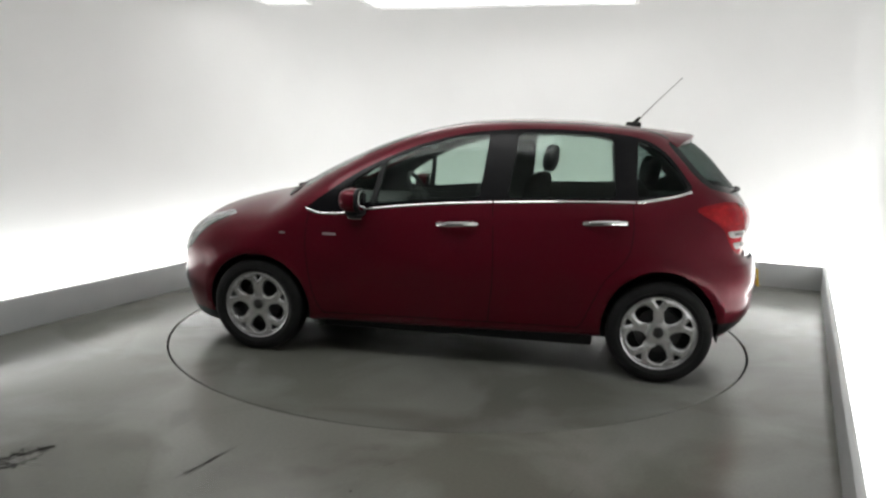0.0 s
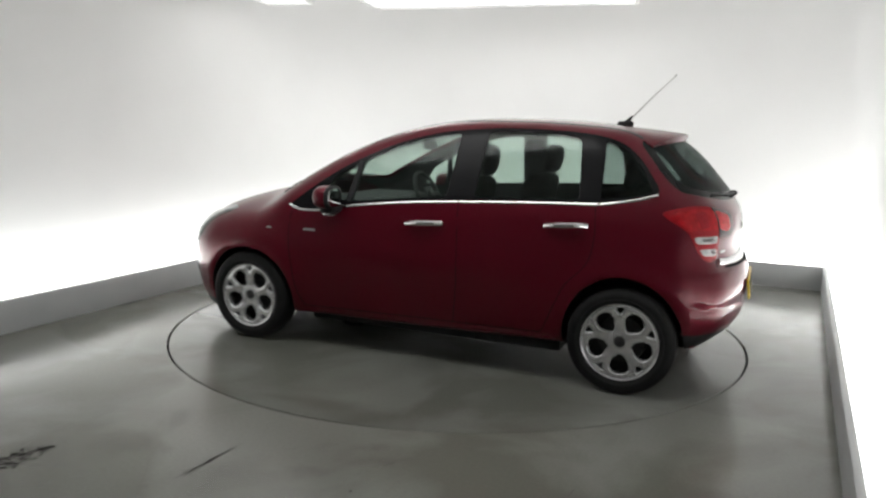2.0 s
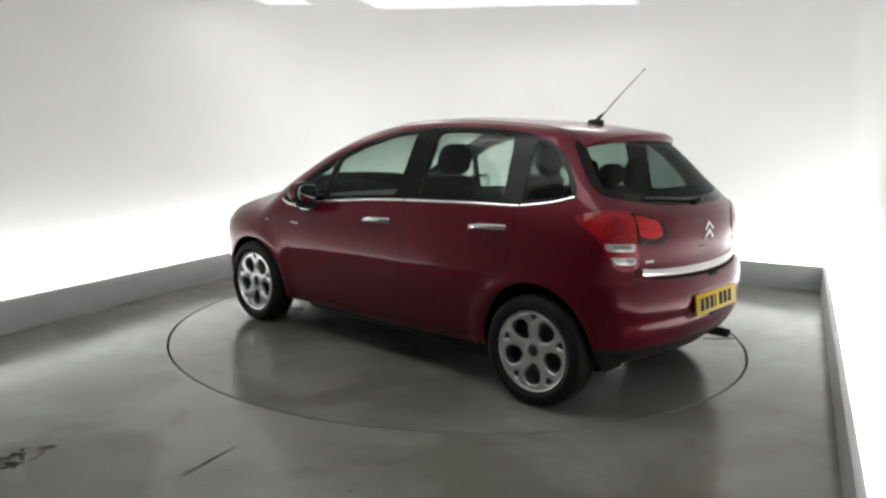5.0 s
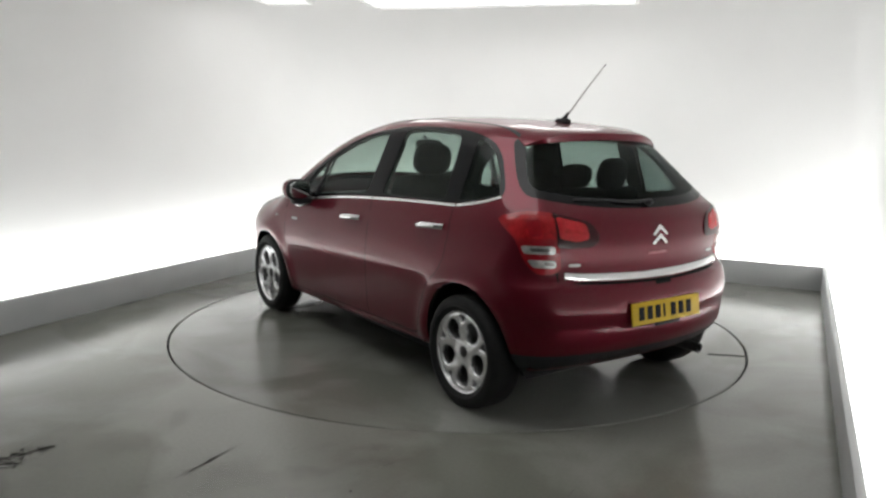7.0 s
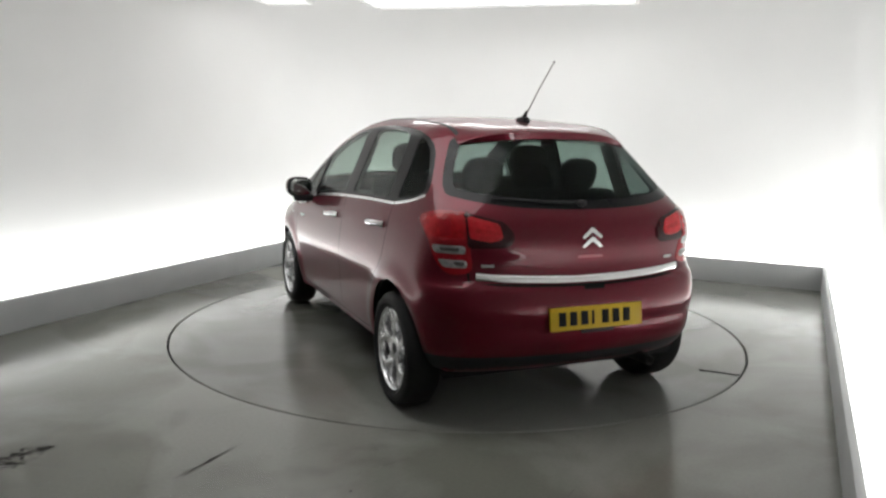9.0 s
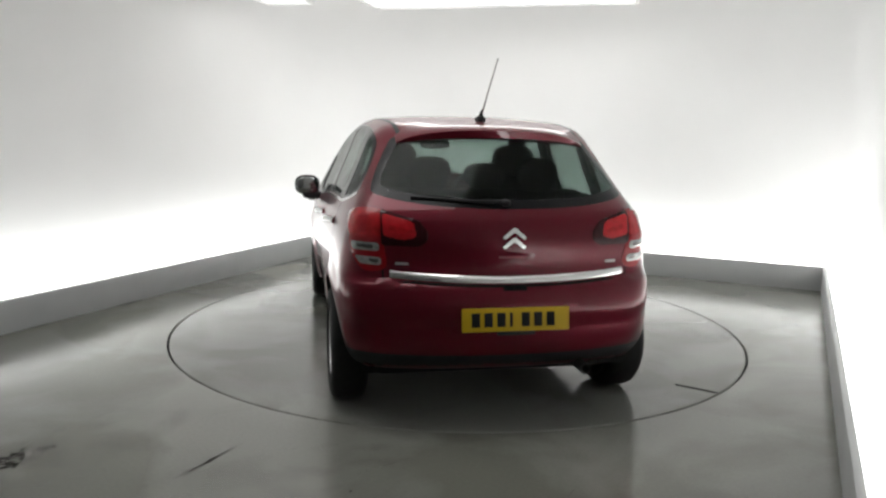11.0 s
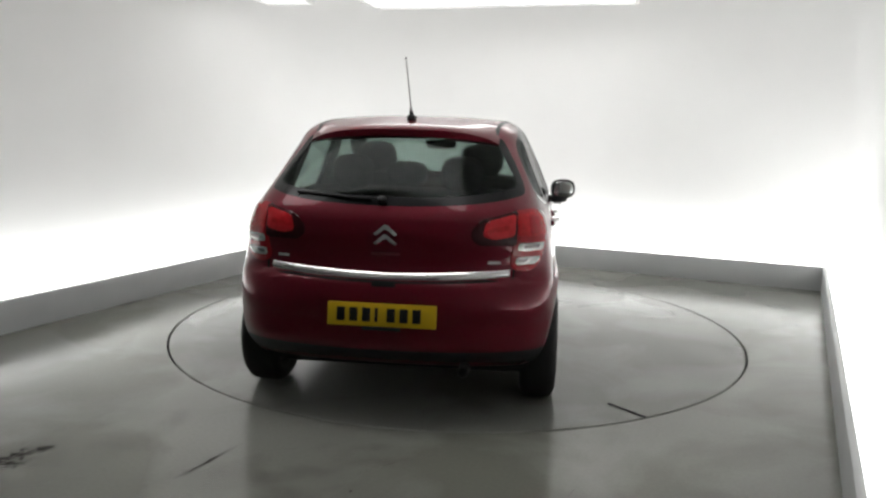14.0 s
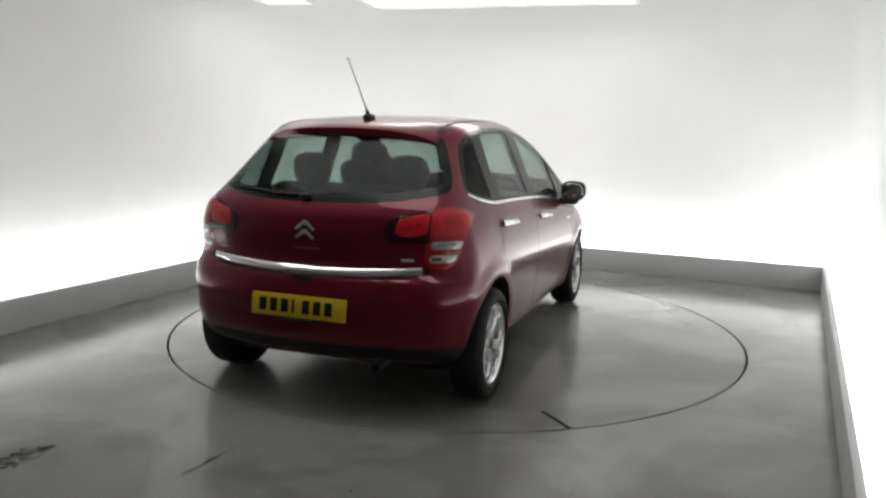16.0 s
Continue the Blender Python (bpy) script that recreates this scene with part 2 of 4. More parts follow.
def build_floor(radius):
    """One floor sheet with a round hole for the turntable."""
    bm = bmesh.new()
    inv = ROOM.inverted()
    c = inv @ Vector((0, 0, 0))
    x0, x1, y0, y1 = -GAP - 0.1, RW + GAP + 0.1, -RD - 0.1, GAP + 0.1
    n = 128
    inner, outer, low = [], [], []
    for i in range(n):
        t = 2 * math.pi * i / n
        d = Vector((math.cos(t), math.sin(t), 0))
        k = min(((x1 if d.x > 0 else x0) - c.x) / d.x if abs(d.x) > 1e-6 else 1e9, ((y1 if d.y > 0 else y0) - c.y) / d.y if abs(d.y) > 1e-6 else 1e9)
        inner.append(bm.verts.new(c + d * radius))
        outer.append(bm.verts.new(c + d * k))
        low.append(bm.verts.new(c + d * radius + Vector((0, 0, -0.08))))
    for i in range(n):
        j = (i + 1) % n
        bm.faces.new((inner[i], outer[i], outer[j], inner[j]))
        bm.faces.new((low[i], inner[i], inner[j], low[j]))
    ob = finish(bm, "floor", M_FLOOR)
    ob.matrix_world = ROOM
    return tagged(ob, "grey painted concrete studio floor, glossy and damp in patches", "floor", kind="structure")


def studio_wall():
    """One continuous white wall with thickness: left side, rounded corner, back, tight corner, right side; its top coves into the ceiling."""
    H, R = 3.3, 0.28
    prof = [(0, -0.05), (0, 0.5), (0, 1.2), (0, 2.0), (0, H - R)] + [(R - R * math.cos(a), H - R + R * math.sin(a)) for a in np.linspace(0.2, math.pi / 2, 8)]
    prof += [(R, H + 0.06), (-0.12, H + 0.06), (-0.12, -0.05)]
    path = []                                   # plan point, inward normal
    for y in np.linspace(-RD - 0.05, GAP - 1.3, 12):
        path.append(((-GAP, y), (1, 0)))
    for a in np.linspace(0, math.pi / 2, 14)[1:]:
        path.append(((-GAP + 1.3 - 1.3 * math.cos(a), GAP - 1.3 + 1.3 * math.sin(a)), (math.cos(a), -math.sin(a))))
    q = RIGHT @ Vector((GAP, 0, 0))
    for x in np.linspace(1.5, q.x - 0.35, 12):
        path.append(((x, GAP), (0, -1)))
    k = radians(SKEW)
    for a in np.linspace(0, math.pi / 2, 8)[1:]:
        path.append(((q.x - 0.32 + 0.32 * math.sin(a), GAP - 0.32 + 0.32 * math.cos(a)), (-math.sin(a), -math.cos(a))))
    for y in np.linspace(-0.3, -RD - 0.3, 14):
        w = RIGHT @ Vector((GAP, y, 0))
        path.append(((w.x, w.y), (-math.cos(k), -math.sin(k))))
    bm = bmesh.new()
    rows = [[bm.verts.new((p[0] + n[0] * d, p[1] + n[1] * d, z)) for d, z in prof] for p, n in path]
    for a, b in zip(rows, rows[1:]):
        m = len(a)
        for i in range(m):
            bm.faces.new((a[i], b[i], b[(i + 1) % m], a[(i + 1) % m]))
    bm.faces.new(rows[0])
    bm.faces.new(rows[-1][::-1])
    ob = finish(bm, "wall_studio", M_WALL, smooth=40)
    ob.matrix_world = ROOM
    return tagged(ob, "white seamless studio wall, brightly lit from its foot", "wall", kind="structure")


R_TABLE = 2.009
build_floor(R_TABLE + 0.005)
studio_wall()
# The wall behind the camera is unseen, added to shape reflections and bounce.
room_box("wall_front", (-GAP - 0.2, -RD - 0.12, -0.05), (RW + GAP + 0.2, -RD, 3.35), M_REAR, "assumed unseen grey wall behind the camera", "wall")
room_box("ceiling", (-GAP - 0.2, -RD - 0.1, 3.3), (RW + GAP + 0.2, GAP + 0.2, 3.38), M_CEIL, "plain white studio ceiling", "ceiling")
room_box("kerb_back", (-0.035, 0.0, -0.02), (RW + 0.035, 0.035, KERB), M_KERB, "low grey painted kerb hiding the trough lamps", "kerb")
room_box("kerb_left", (-0.035, -RD, -0.02), (0.0, -0.002, KERB), M_KERB, "low grey painted kerb along the lit wall", "kerb")
room_box("kerb_right", (0.0, -RD - 0.3, -0.02), (0.035, -0.002, KERB), M_KERB, "low grey painted kerb with a pale top edge", "kerb").matrix_world = ROOM @ RIGHT


def trough_lamp():
    """A flat light box that fills the trough between kerb and wall; 1.42 m long."""
    ob = new("light_box")
    tagged(ob, "white light box with a lit opal cover in the wall trough", "light box", "trough lights")
    bm = bmesh.new()
    box(bm, (-0.71, -0.13, 0.001), (0.71, 0.13, 0.09), 0.004)
    part("casing", bm, M_METAL, ob)
    bm = bmesh.new()
    box(bm, (-0.705, -0.125, 0.0905), (0.705, 0.125, 0.115), 0.006)
    part("opal_cover", bm, M_TUBE, ob, "glowing white opal cover")
    return ob


lamp = trough_lamp()
lamp.matrix_world = ROOM @ pose(0.75, 0.18, 0)
for k in range(1, 4):
    copy_thing(lamp, ROOM @ pose(0.72 + 1.44 * k, 0.18, 0))
for k in range(4):
    copy_thing(lamp, ROOM @ pose(-0.18, -0.72 - 1.44 * k, 0, 0, 0, 90))
    copy_thing(lamp, ROOM @ RIGHT @ pose(0.18, -0.72 - 1.44 * k, 0, 0, 0, 90))


def ceiling_panel(place, sx, sy, z):
    ob = new("ceiling_light")
    tagged(ob, "flat white studio ceiling light with a lit diffuser", "ceiling light", "ceiling lights")
    bm = bmesh.new()
    for lo, hi in (((-sx / 2, -sy / 2, 0), (sx / 2, -sy / 2 + 0.04, 0.1)), ((-sx / 2, sy / 2 - 0.04, 0), (sx / 2, sy / 2, 0.1)),
                   ((-sx / 2, -sy / 2 + 0.04, 0), (-sx / 2 + 0.04, sy / 2 - 0.04, 0.1)), ((sx / 2 - 0.04, -sy / 2 + 0.04, 0), (sx / 2, sy / 2 - 0.04, 0.1))):
        box(bm, lo, hi, 0.004)
    part("frame", bm, M_METAL, ob)
    bm = bmesh.new()
    box(bm, (-sx / 2 + 0.04, -sy / 2 + 0.04, 0.02), (sx / 2 - 0.04, sy / 2 - 0.04, 0.05), 0.004)
    part("diffuser", bm, M_PANEL, ob, "glowing white diffuser")
    for a in (-1, 1):
        for b in (-1, 1):
            bm = bmesh.new()
            tube(bm, [(a * (sx / 2 - 0.1), b * (sy / 2 - 0.02), 0.09), (a * (sx / 2 - 0.1), b * (sy / 2 - 0.02), 3.302 - z)], 0.004, 6)
            part("suspension_wire", bm, M_STEEL, ob)
    ob.matrix_world = ROOM @ place
    return ob


CEIL_Z = 2.6
# The second light is unseen, added to brighten the near floor and car.
LIGHT_A, FILL_B = pose(2.21, -1.22, CEIL_Z, 0, 0, 9), pose(2.40, -4.6, CEIL_Z, 0, 0, 9)
ceiling_panel(LIGHT_A, 2.55, 1.1, CEIL_Z)
ceiling_panel(FILL_B, 2.55, 1.1, CEIL_Z)
ceiling_panel(pose(0.27, -1.93, CEIL_Z, 0, 0, 9), 0.5, 1.1, CEIL_Z)
area_lamp("ceiling_lamp_a", LIGHT_A @ pose(0, 0, -0.01), 2.4, 1.0, CEIL_W * 1.5)
# added fill below the unseen second panel
area_lamp("unseen_fill_lamp_b", FILL_B @ pose(0, 0, -0.01), 2.4, 1.0, CEIL_W * 1.05)


def build_turntable():
    ob = new("turntable")
    tagged(ob, "flush round grey vehicle turntable let into the floor", "turntable")
    bm = bmesh.new()
    rings = lathe(bm, [(0.02, 0.0), (0.7, 0.0), (1.4, 0.0), (R_TABLE - 0.012, 0.0), (R_TABLE - 0.008, -0.004), (R_TABLE - 0.008, -0.07)], 128, "z")
    bm.faces.new(rings[0])
    part("deck", bm, M_DISC, ob, "grey painted steel deck", smooth=30)
    bm = bmesh.new()
    lathe(bm, [(R_TABLE - 0.03, -0.05), (R_TABLE + 0.03, -0.05)], 128, "z")
    part("ring_slot", bm, M_SLOT, ob, "dark gap round the deck")
    bm = bmesh.new()
    a = Vector((-1.637, -1.132, 0)).normalized()
    ed = a * (R_TABLE - 0.01)
    box(bm, (0, -0.010, 0.0), (0.235, 0.010, 0.003), 0.001)
    bmesh.ops.transform(bm, matrix=Matrix.Translation(ed) @ Vector((1, 0, 0)).rotation_difference(Vector((0.165, 0.167, 0)).normalized()).to_matrix().to_4x4(), verts=bm.verts)
    part("deck_seam", bm, M_SLOT, ob, "short dark seam at the deck's rim")
    return ob


turntable = build_turntable()


# ---------------------------------------------------------------- car body surface
def smax(a, b, k):
    h = np.maximum(k - np.abs(a - b), 0) / k
    return np.maximum(a, b) + h * h * k * 0.25


def curve(xs, ys):
    """Smooth monotone interpolation through a few stations."""
    xs, ys = np.array(xs, float), np.array(ys, float)
    d = np.diff(ys) / np.diff(xs)
    m = np.concatenate([[d[0]], np.where(d[:-1] * d[1:] > 0, 2 * d[:-1] * d[1:] / (d[:-1] + d[1:] + 1e-12), 0), [d[-1]]])

    def f(x):
        x = np.clip(x, xs[0], xs[-1])
        i = np.clip(np.searchsorted(xs, x) - 1, 0, len(xs) - 2)
        h = xs[i + 1] - xs[i]
        t = (x - xs[i]) / h
        return (2 * t ** 3 - 3 * t ** 2 + 1) * ys[i] + (t ** 3 - 2 * t ** 2 + t) * h * m[i] + (3 * t ** 2 - 2 * t ** 3) * ys[i + 1] + (t ** 3 - t ** 2) * h * m[i + 1]
    return f


roof_line = curve([-1.75, -1.39, -1.17, -0.97, -0.65, -0.38, -0.1, 0.17, 0.5, 0.75, 0.98, 1.13, 1.22, 1.47, 1.7, 1.88, 2.0, 2.1],
                  [1.34, 1.418, 1.452, 1.478, 1.499, 1.503, 1.490, 1.446, 1.350, 1.250, 1.140, 1.052, 1.012, 0.957, 0.888, 0.80, 0.715, 0.62])
roof_crown = curve([-1.5, 0.3, 1.2, 1.6, 2.0], [0.035, 0.05, 0.11, 0.10, 0.10])
half_width = curve([-1.9, -1.7, -1.5, -1.2, -0.6, 0.0, 0.6, 1.2, 1.5, 1.8, 2.1], [0.70, 0.77, 0.805, 0.828, 0.842, 0.848, 0.858, 0.864, 0.836, 0.765, 0.66])
side_shape = curve([0.1, 0.24, 0.36, 0.52, 0.63, 0.72, 0.80, 0.9, 1.0, 1.1, 1.25, 1.42, 1.6], [-0.11, -0.060, -0.030, -0.010, 0.0, -0.006, -0.016, -0.035, -0.062, -0.102, -0.162, -0.228, -0.30])
tail_line = curve([0.15, 0.25, 0.36, 0.42, 0.47, 0.505, 0.535, 0.58, 0.69, 0.73, 0.79, 0.9, 0.98, 1.06, 1.2, 1.36, 1.5], [-1.61, -1.690, -1.796, -1.824, -1.828, -1.826, -1.835, -1.839, -1.815, -1.772, -1.764, -1.772, -1.760, -1.712, -1.602, -1.462, -1.34])
nose_line = curve([0.08, 0.2, 0.32, 0.45, 0.6, 0.72, 0.85], [1.84, 1.925, 1.972, 1.992, 1.985, 1.95, 1.87])
under_line = curve([-1.85, -1.6, -1.0, 0.0, 0.9, 1.5, 1.95], [0.29, 0.25, 0.235, 0.215, 0.205, 0.14, 0.13])
WHEEL_X, WHEEL_Z, TYRE_R = 1.23, 0.297, 0.297


def surface(p):
    """Below zero inside the car's outer skin."""
    x, y, z = p[..., 0], np.abs(p[..., 1]), p[..., 2]
    width = half_width(x) + side_shape(z) - 0.045 * np.clip((-x - 0.9), 0, 1) * np.clip((z - 0.9) / 0.3, 0, 1)
    width = width - 0.012 * np.clip((x - 0.2), 0, 1) * np.clip((z - 0.9) / 0.3, 0, 1)
    for wx in (-WHEEL_X, WHEEL_X):
        r = np.sqrt((x - wx) ** 2 + (z - WHEEL_Z) ** 2)
        width = width + 0.016 * np.exp(-((r - 0.37) / 0.055) ** 2)
    crease = 0.005 * np.exp(-((z - 0.886 + 0.05 * x) / 0.015) ** 2) * np.clip((1.3 - np.abs(x)) * 3, 0, 1)
    width = width + crease
    side = (y - width) * 0.93
    top = (z - roof_line(x) + roof_crown(x) * (y / 0.65) ** 2.4) * 0.94
    tail = (tail_line(z) + (0.135 + 0.265 * np.clip((z - 1.04) / 0.3, 0, 1)) * (y / 0.72) ** 2.4 - x) * 0.92
    nose = (x - nose_line(z) + 0.23 * (y / 0.75) ** 2.8) * 0.9
    f = smax(side, top, 0.10)
    f = smax(f, tail, 0.13)
    f = smax(f, nose, 0.13)
    return smax(f, under_line(x) - z, 0.06)


def meet(o, d, reach=2.5, steps=160):
    """Where rays from outside first meet the skin."""
    o, d = np.atleast_2d(np.array(o, float)), np.array(d, float)
    d = d / np.linalg.norm(d)
    ts = np.linspace(0, reach, steps)
    val = surface(o[:, None, :] + ts[None, :, None] * d)
    hit = val < 0
    i = np.where(hit.any(1), hit.argmax(1), np.abs(val).argmin(1))
    lo, hi = ts[np.maximum(i - 1, 0)], ts[i]
    for _ in range(22):
        mid = (lo + hi) / 2
        inside = surface(o + mid[:, None] * d) < 0
        lo, hi = np.where(inside, lo, mid), np.where(inside, mid, hi)
    return o + hi[:, None] * d


VIEWS = {  # where a flat outline is laid: two axes and the way in which it falls on the skin
    "side": ((1, 0, 0), (0, 0, 1), (0, -1, 0), (0, 1.6, 0)),
    "tail": ((0, 1, 0), (0, 0, 1), (1, 0, 0), (-2.9, 0, 0)),
    "nose": ((0, 1, 0), (0, 0, 1), (-1, 0, 0), (3.0, 0, 0)),
    "top": ((1, 0, 0), (0, 1, 0), (0, 0, -1), (0, 0, 2.4)),
    "rear_corner": ((0.7071, 0.7071, 0), (0, 0, 1), (0.7071, -0.7071, 0), (-1.5, 1.5, 0)),
    "front_corner": ((0.7071, -0.7071, 0), (0, 0, 1), (-0.7071, -0.7071, 0), (1.5, 1.5, 0)),
}


def skin_points(pts, view):
    ax, ay, d, o = [np.array(q, float) for q in VIEWS[view]]
    p = np.array([(q[0], q[1]) for q in pts], float)
    return meet(o + p[:, :1] * ax + p[:, 1:2] * ay, d)


def skin_normal(p):
    e = 1e-4
    g = np.stack([surface(p + np.eye(3)[i] * e) - surface(p - np.eye(3)[i] * e) for i in range(3)], -1)
    return g / np.linalg.norm(g, axis=-1, keepdims=True)


def cut_grid(bm, step):
    lo = [min(v.co[i] for v in bm.verts) for i in (0, 1)]
    hi = [max(v.co[i] for v in bm.verts) for i in (0, 1)]
    for i, no in ((0, (1, 0, 0)), (1, (0, 1, 0))):
        a = lo[i] + step
        while a < hi[i]:
            co = (a, 0, 0) if i == 0 else (0, a, 0)
            bmesh.ops.bisect_plane(bm, geom=bm.verts[:] + bm.edges[:] + bm.faces[:], plane_co=co, plane_no=no, dist=1e-5)
            a += step


def skin_patch(outline, view, proud=0.002, depth=0.012, step=0.03, mirror=False, bulge=0.0):
    """A solid piece with a flat outline laid on the skin, standing a little proud of it."""
    bm = bmesh.new()
    vs = [bm.verts.new((q[0], q[1], 0)) for q in outline]
    bm.faces.new(vs)
    bmesh.ops.triangulate(bm, faces=bm.faces[:])
    cut_grid(bm, step)
    bm.verts.ensure_lookup_table()
    pts = skin_points([v.co for v in bm.verts], view)
    nrm = skin_normal(pts)
    rim = [v.is_boundary for v in bm.verts]
    back = {}
    for v, p, n, r in zip(bm.verts[:], pts, nrm, rim):
        v.co = Vector(p + n * (proud + (0 if r else bulge)))
        back[v] = Vector(p - n * depth)
    edge_loop = [e for e in bm.edges if e.is_boundary]
    made = {}
    for e in edge_loop:
        for v in e.verts:
            if v not in made:
                made[v] = bm.verts.new(back[v])
    for e in edge_loop:
        a, b = e.verts
        bm.faces.new((a, b, made[b], made[a]))
    if mirror:
        for v in bm.verts:
            v.co.y = -v.co.y
    return bm


def skin_ribbon(line, view, width, proud=0.002, mirror=False, per=8, depth=0.006):
    """A narrow band along a line on the skin: a seam, a trim or a moulding."""
    pts = spline([(q[0], q[1], 0) for q in line], per)
    left, right = [], []
    for i, p in enumerate(pts):
        d = (pts[min(i + 1, len(pts) - 1)] - pts[max(i - 1, 0)]).normalized()
        n = Vector((-d.y, d.x, 0))
        left.append(p + n * width / 2)
        right.append(p - n * width / 2)
    a, b = skin_points(left, view), skin_points(right, view)
    na, nb = skin_normal(a), skin_normal(b)
    bm = bmesh.new()
    sgn = -1 if mirror else 1
    rows = []
    for p, q, n, m in zip(a, b, na, nb):
        rows.append([bm.verts.new((w[0], sgn * w[1], w[2])) for w in (p - n * depth, p + n * proud * 0.55, p * 0.8 + q * 0.2 + n * proud, p * 0.2 + q * 0.8 + m * proud, q + m * proud * 0.55, q - m * depth)])
    for r, s in zip(rows, rows[1:]):
        for k in range(5):
            bm.faces.new((r[k], r[k + 1], s[k + 1], s[k]))
    bm.faces.new(rows[0])
    bm.faces.new(rows[-1])
    return bm


def inside(poly, x, y):
    r, j = False, len(poly) - 1
    for i in range(len(poly)):
        a, b = poly[i], poly[j]
        if (a[1] > y) != (b[1] > y) and x < (b[0] - a[0]) * (y - a[1]) / (b[1] - a[1]) + a[0]:
            r = not r
        j = i
    return r


ARCHES = {1: (WHEEL_X, 0.345, 0.332), -1: (-WHEEL_X, 0.328, 0.362)}      # centre, half width and height of the wheel openings


def arch(end, n=32):
    wx, a, b = ARCHES[end]
    return [Vector((wx + a * math.cos(2 * math.pi * i / n), WHEEL_Z + b * math.sin(2 * math.pi * i / n), 0)) for i in range(n)]


def outline(*pts, r=0.03):
    return rounded([(a, b, 0) for a, b in pts], r)


# outlines of the skin's openings and panels; side views are x, z; tail view y, z; top view x, y
DLO = spline([(q[0], q[1], 0) for q in ((0.90, 0.925), (0.80, 0.905), (0.66, 0.912), (0.47, 0.948), (0.1, 0.988), (-0.25, 1.012), (-0.65, 1.030), (-1.07, 1.042), (-1.25, 1.073), (-1.372, 1.108),
              (-1.31, 1.215), (-1.22, 1.315), (-1.10, 1.385), (-0.88, 1.422), (-0.53, 1.436), (-0.24, 1.424), (-0.03, 1.396), (0.21, 1.332), (0.43, 1.240), (0.6, 1.150), (0.76, 1.040))], 4, True)
G_QUARTER = outline((0.70, 0.985), (0.50, 0.972), (0.455, 1.205), (0.60, 1.115), r=0.02)
G_FRONT = outline((0.465, 0.972), (0.425, 1.222), (0.21, 1.318), (-0.02, 1.380), (-0.20, 1.402), (-0.165, 1.028), (0.1, 1.006), r=0.03)
G_REAR = outline((-0.335, 1.035), (-0.375, 1.412), (-0.6, 1.418), (-0.80, 1.408), (-0.925, 1.385), (-0.955, 1.055), (-0.65, 1.046), r=0.035)
G_LAST = outline((-1.070, 1.058), (-1.062, 1.378), (-1.12, 1.358), (-1.20, 1.308), (-1.285, 1.215), (-1.350, 1.112), (-1.25, 1.084), r=0.025)
DOOR_FRONT = outline((0.885, 0.93), (0.90, 0.70), (0.85, 0.40), (0.80, 0.275), (-0.235, 0.285), (-0.265, 0.6), (-0.245, 1.02), (0.1, 1.0), (0.66, 0.92), r=0.04)
DOOR_REAR = outline((-0.25, 1.02), (-0.27, 0.6), (-0.24, 0.285), (-0.78, 0.295), (-0.84, 0.42), (-0.92, 0.58), (-1.04, 0.72), (-1.06, 0.86), (-1.045, 1.05), r=0.04)
G_TAIL = spline([(q[0], q[1], 0) for q in ((0.0, 1.052), (0.25, 1.057), (0.45, 1.072), (0.61, 1.100), (0.645, 1.128), (0.605, 1.225), (0.545, 1.33), (0.512, 1.372), (0.45, 1.387), (0.2, 1.393), (0.0, 1.394),
                (-0.2, 1.393), (-0.45, 1.387), (-0.512, 1.372), (-0.545, 1.33), (-0.605, 1.225), (-0.645, 1.128), (-0.61, 1.100), (-0.45, 1.072), (-0.25, 1.057))], 3, True)
G_TAIL_IN = [Vector((q[0] * 0.93, 1.235 + (q[1] - 1.222) * 0.83, 0)) for q in G_TAIL]
TAILGATE = outline((-0.60, 0.69), (-0.3, 0.665), (0.3, 0.665), (0.60, 0.69), (0.605, 0.80), (0.60, 1.0), (0.680, 1.10), (0.575, 1.36), (0.45, 1.402), (-0.45, 1.402), (-0.575, 1.36), (-0.680, 1.10), (-0.60, 1.0), (-0.605, 0.8), r=0.05)
SCREEN = outline((1.10, 0.0), (1.09, 0.38), (0.975, 0.655), (0.70, 0.635), (0.42, 0.60), (0.22, 0.55), (0.19, 0.0), (0.22, -0.55), (0.42, -0.60), (0.70, -0.635), (0.975, -0.655), (1.09, -0.38), r=0.05)
BONNET = outline((1.17, 0.0), (1.16, 0.40), (1.05, 0.66), (1.4, 0.64), (1.7, 0.52), (1.86, 0.3), (1.88, 0.0), (1.86, -0.3), (1.7, -0.52), (1.4, -0.64), (1.05, -0.66), (1.16, -0.40), r=0.05)


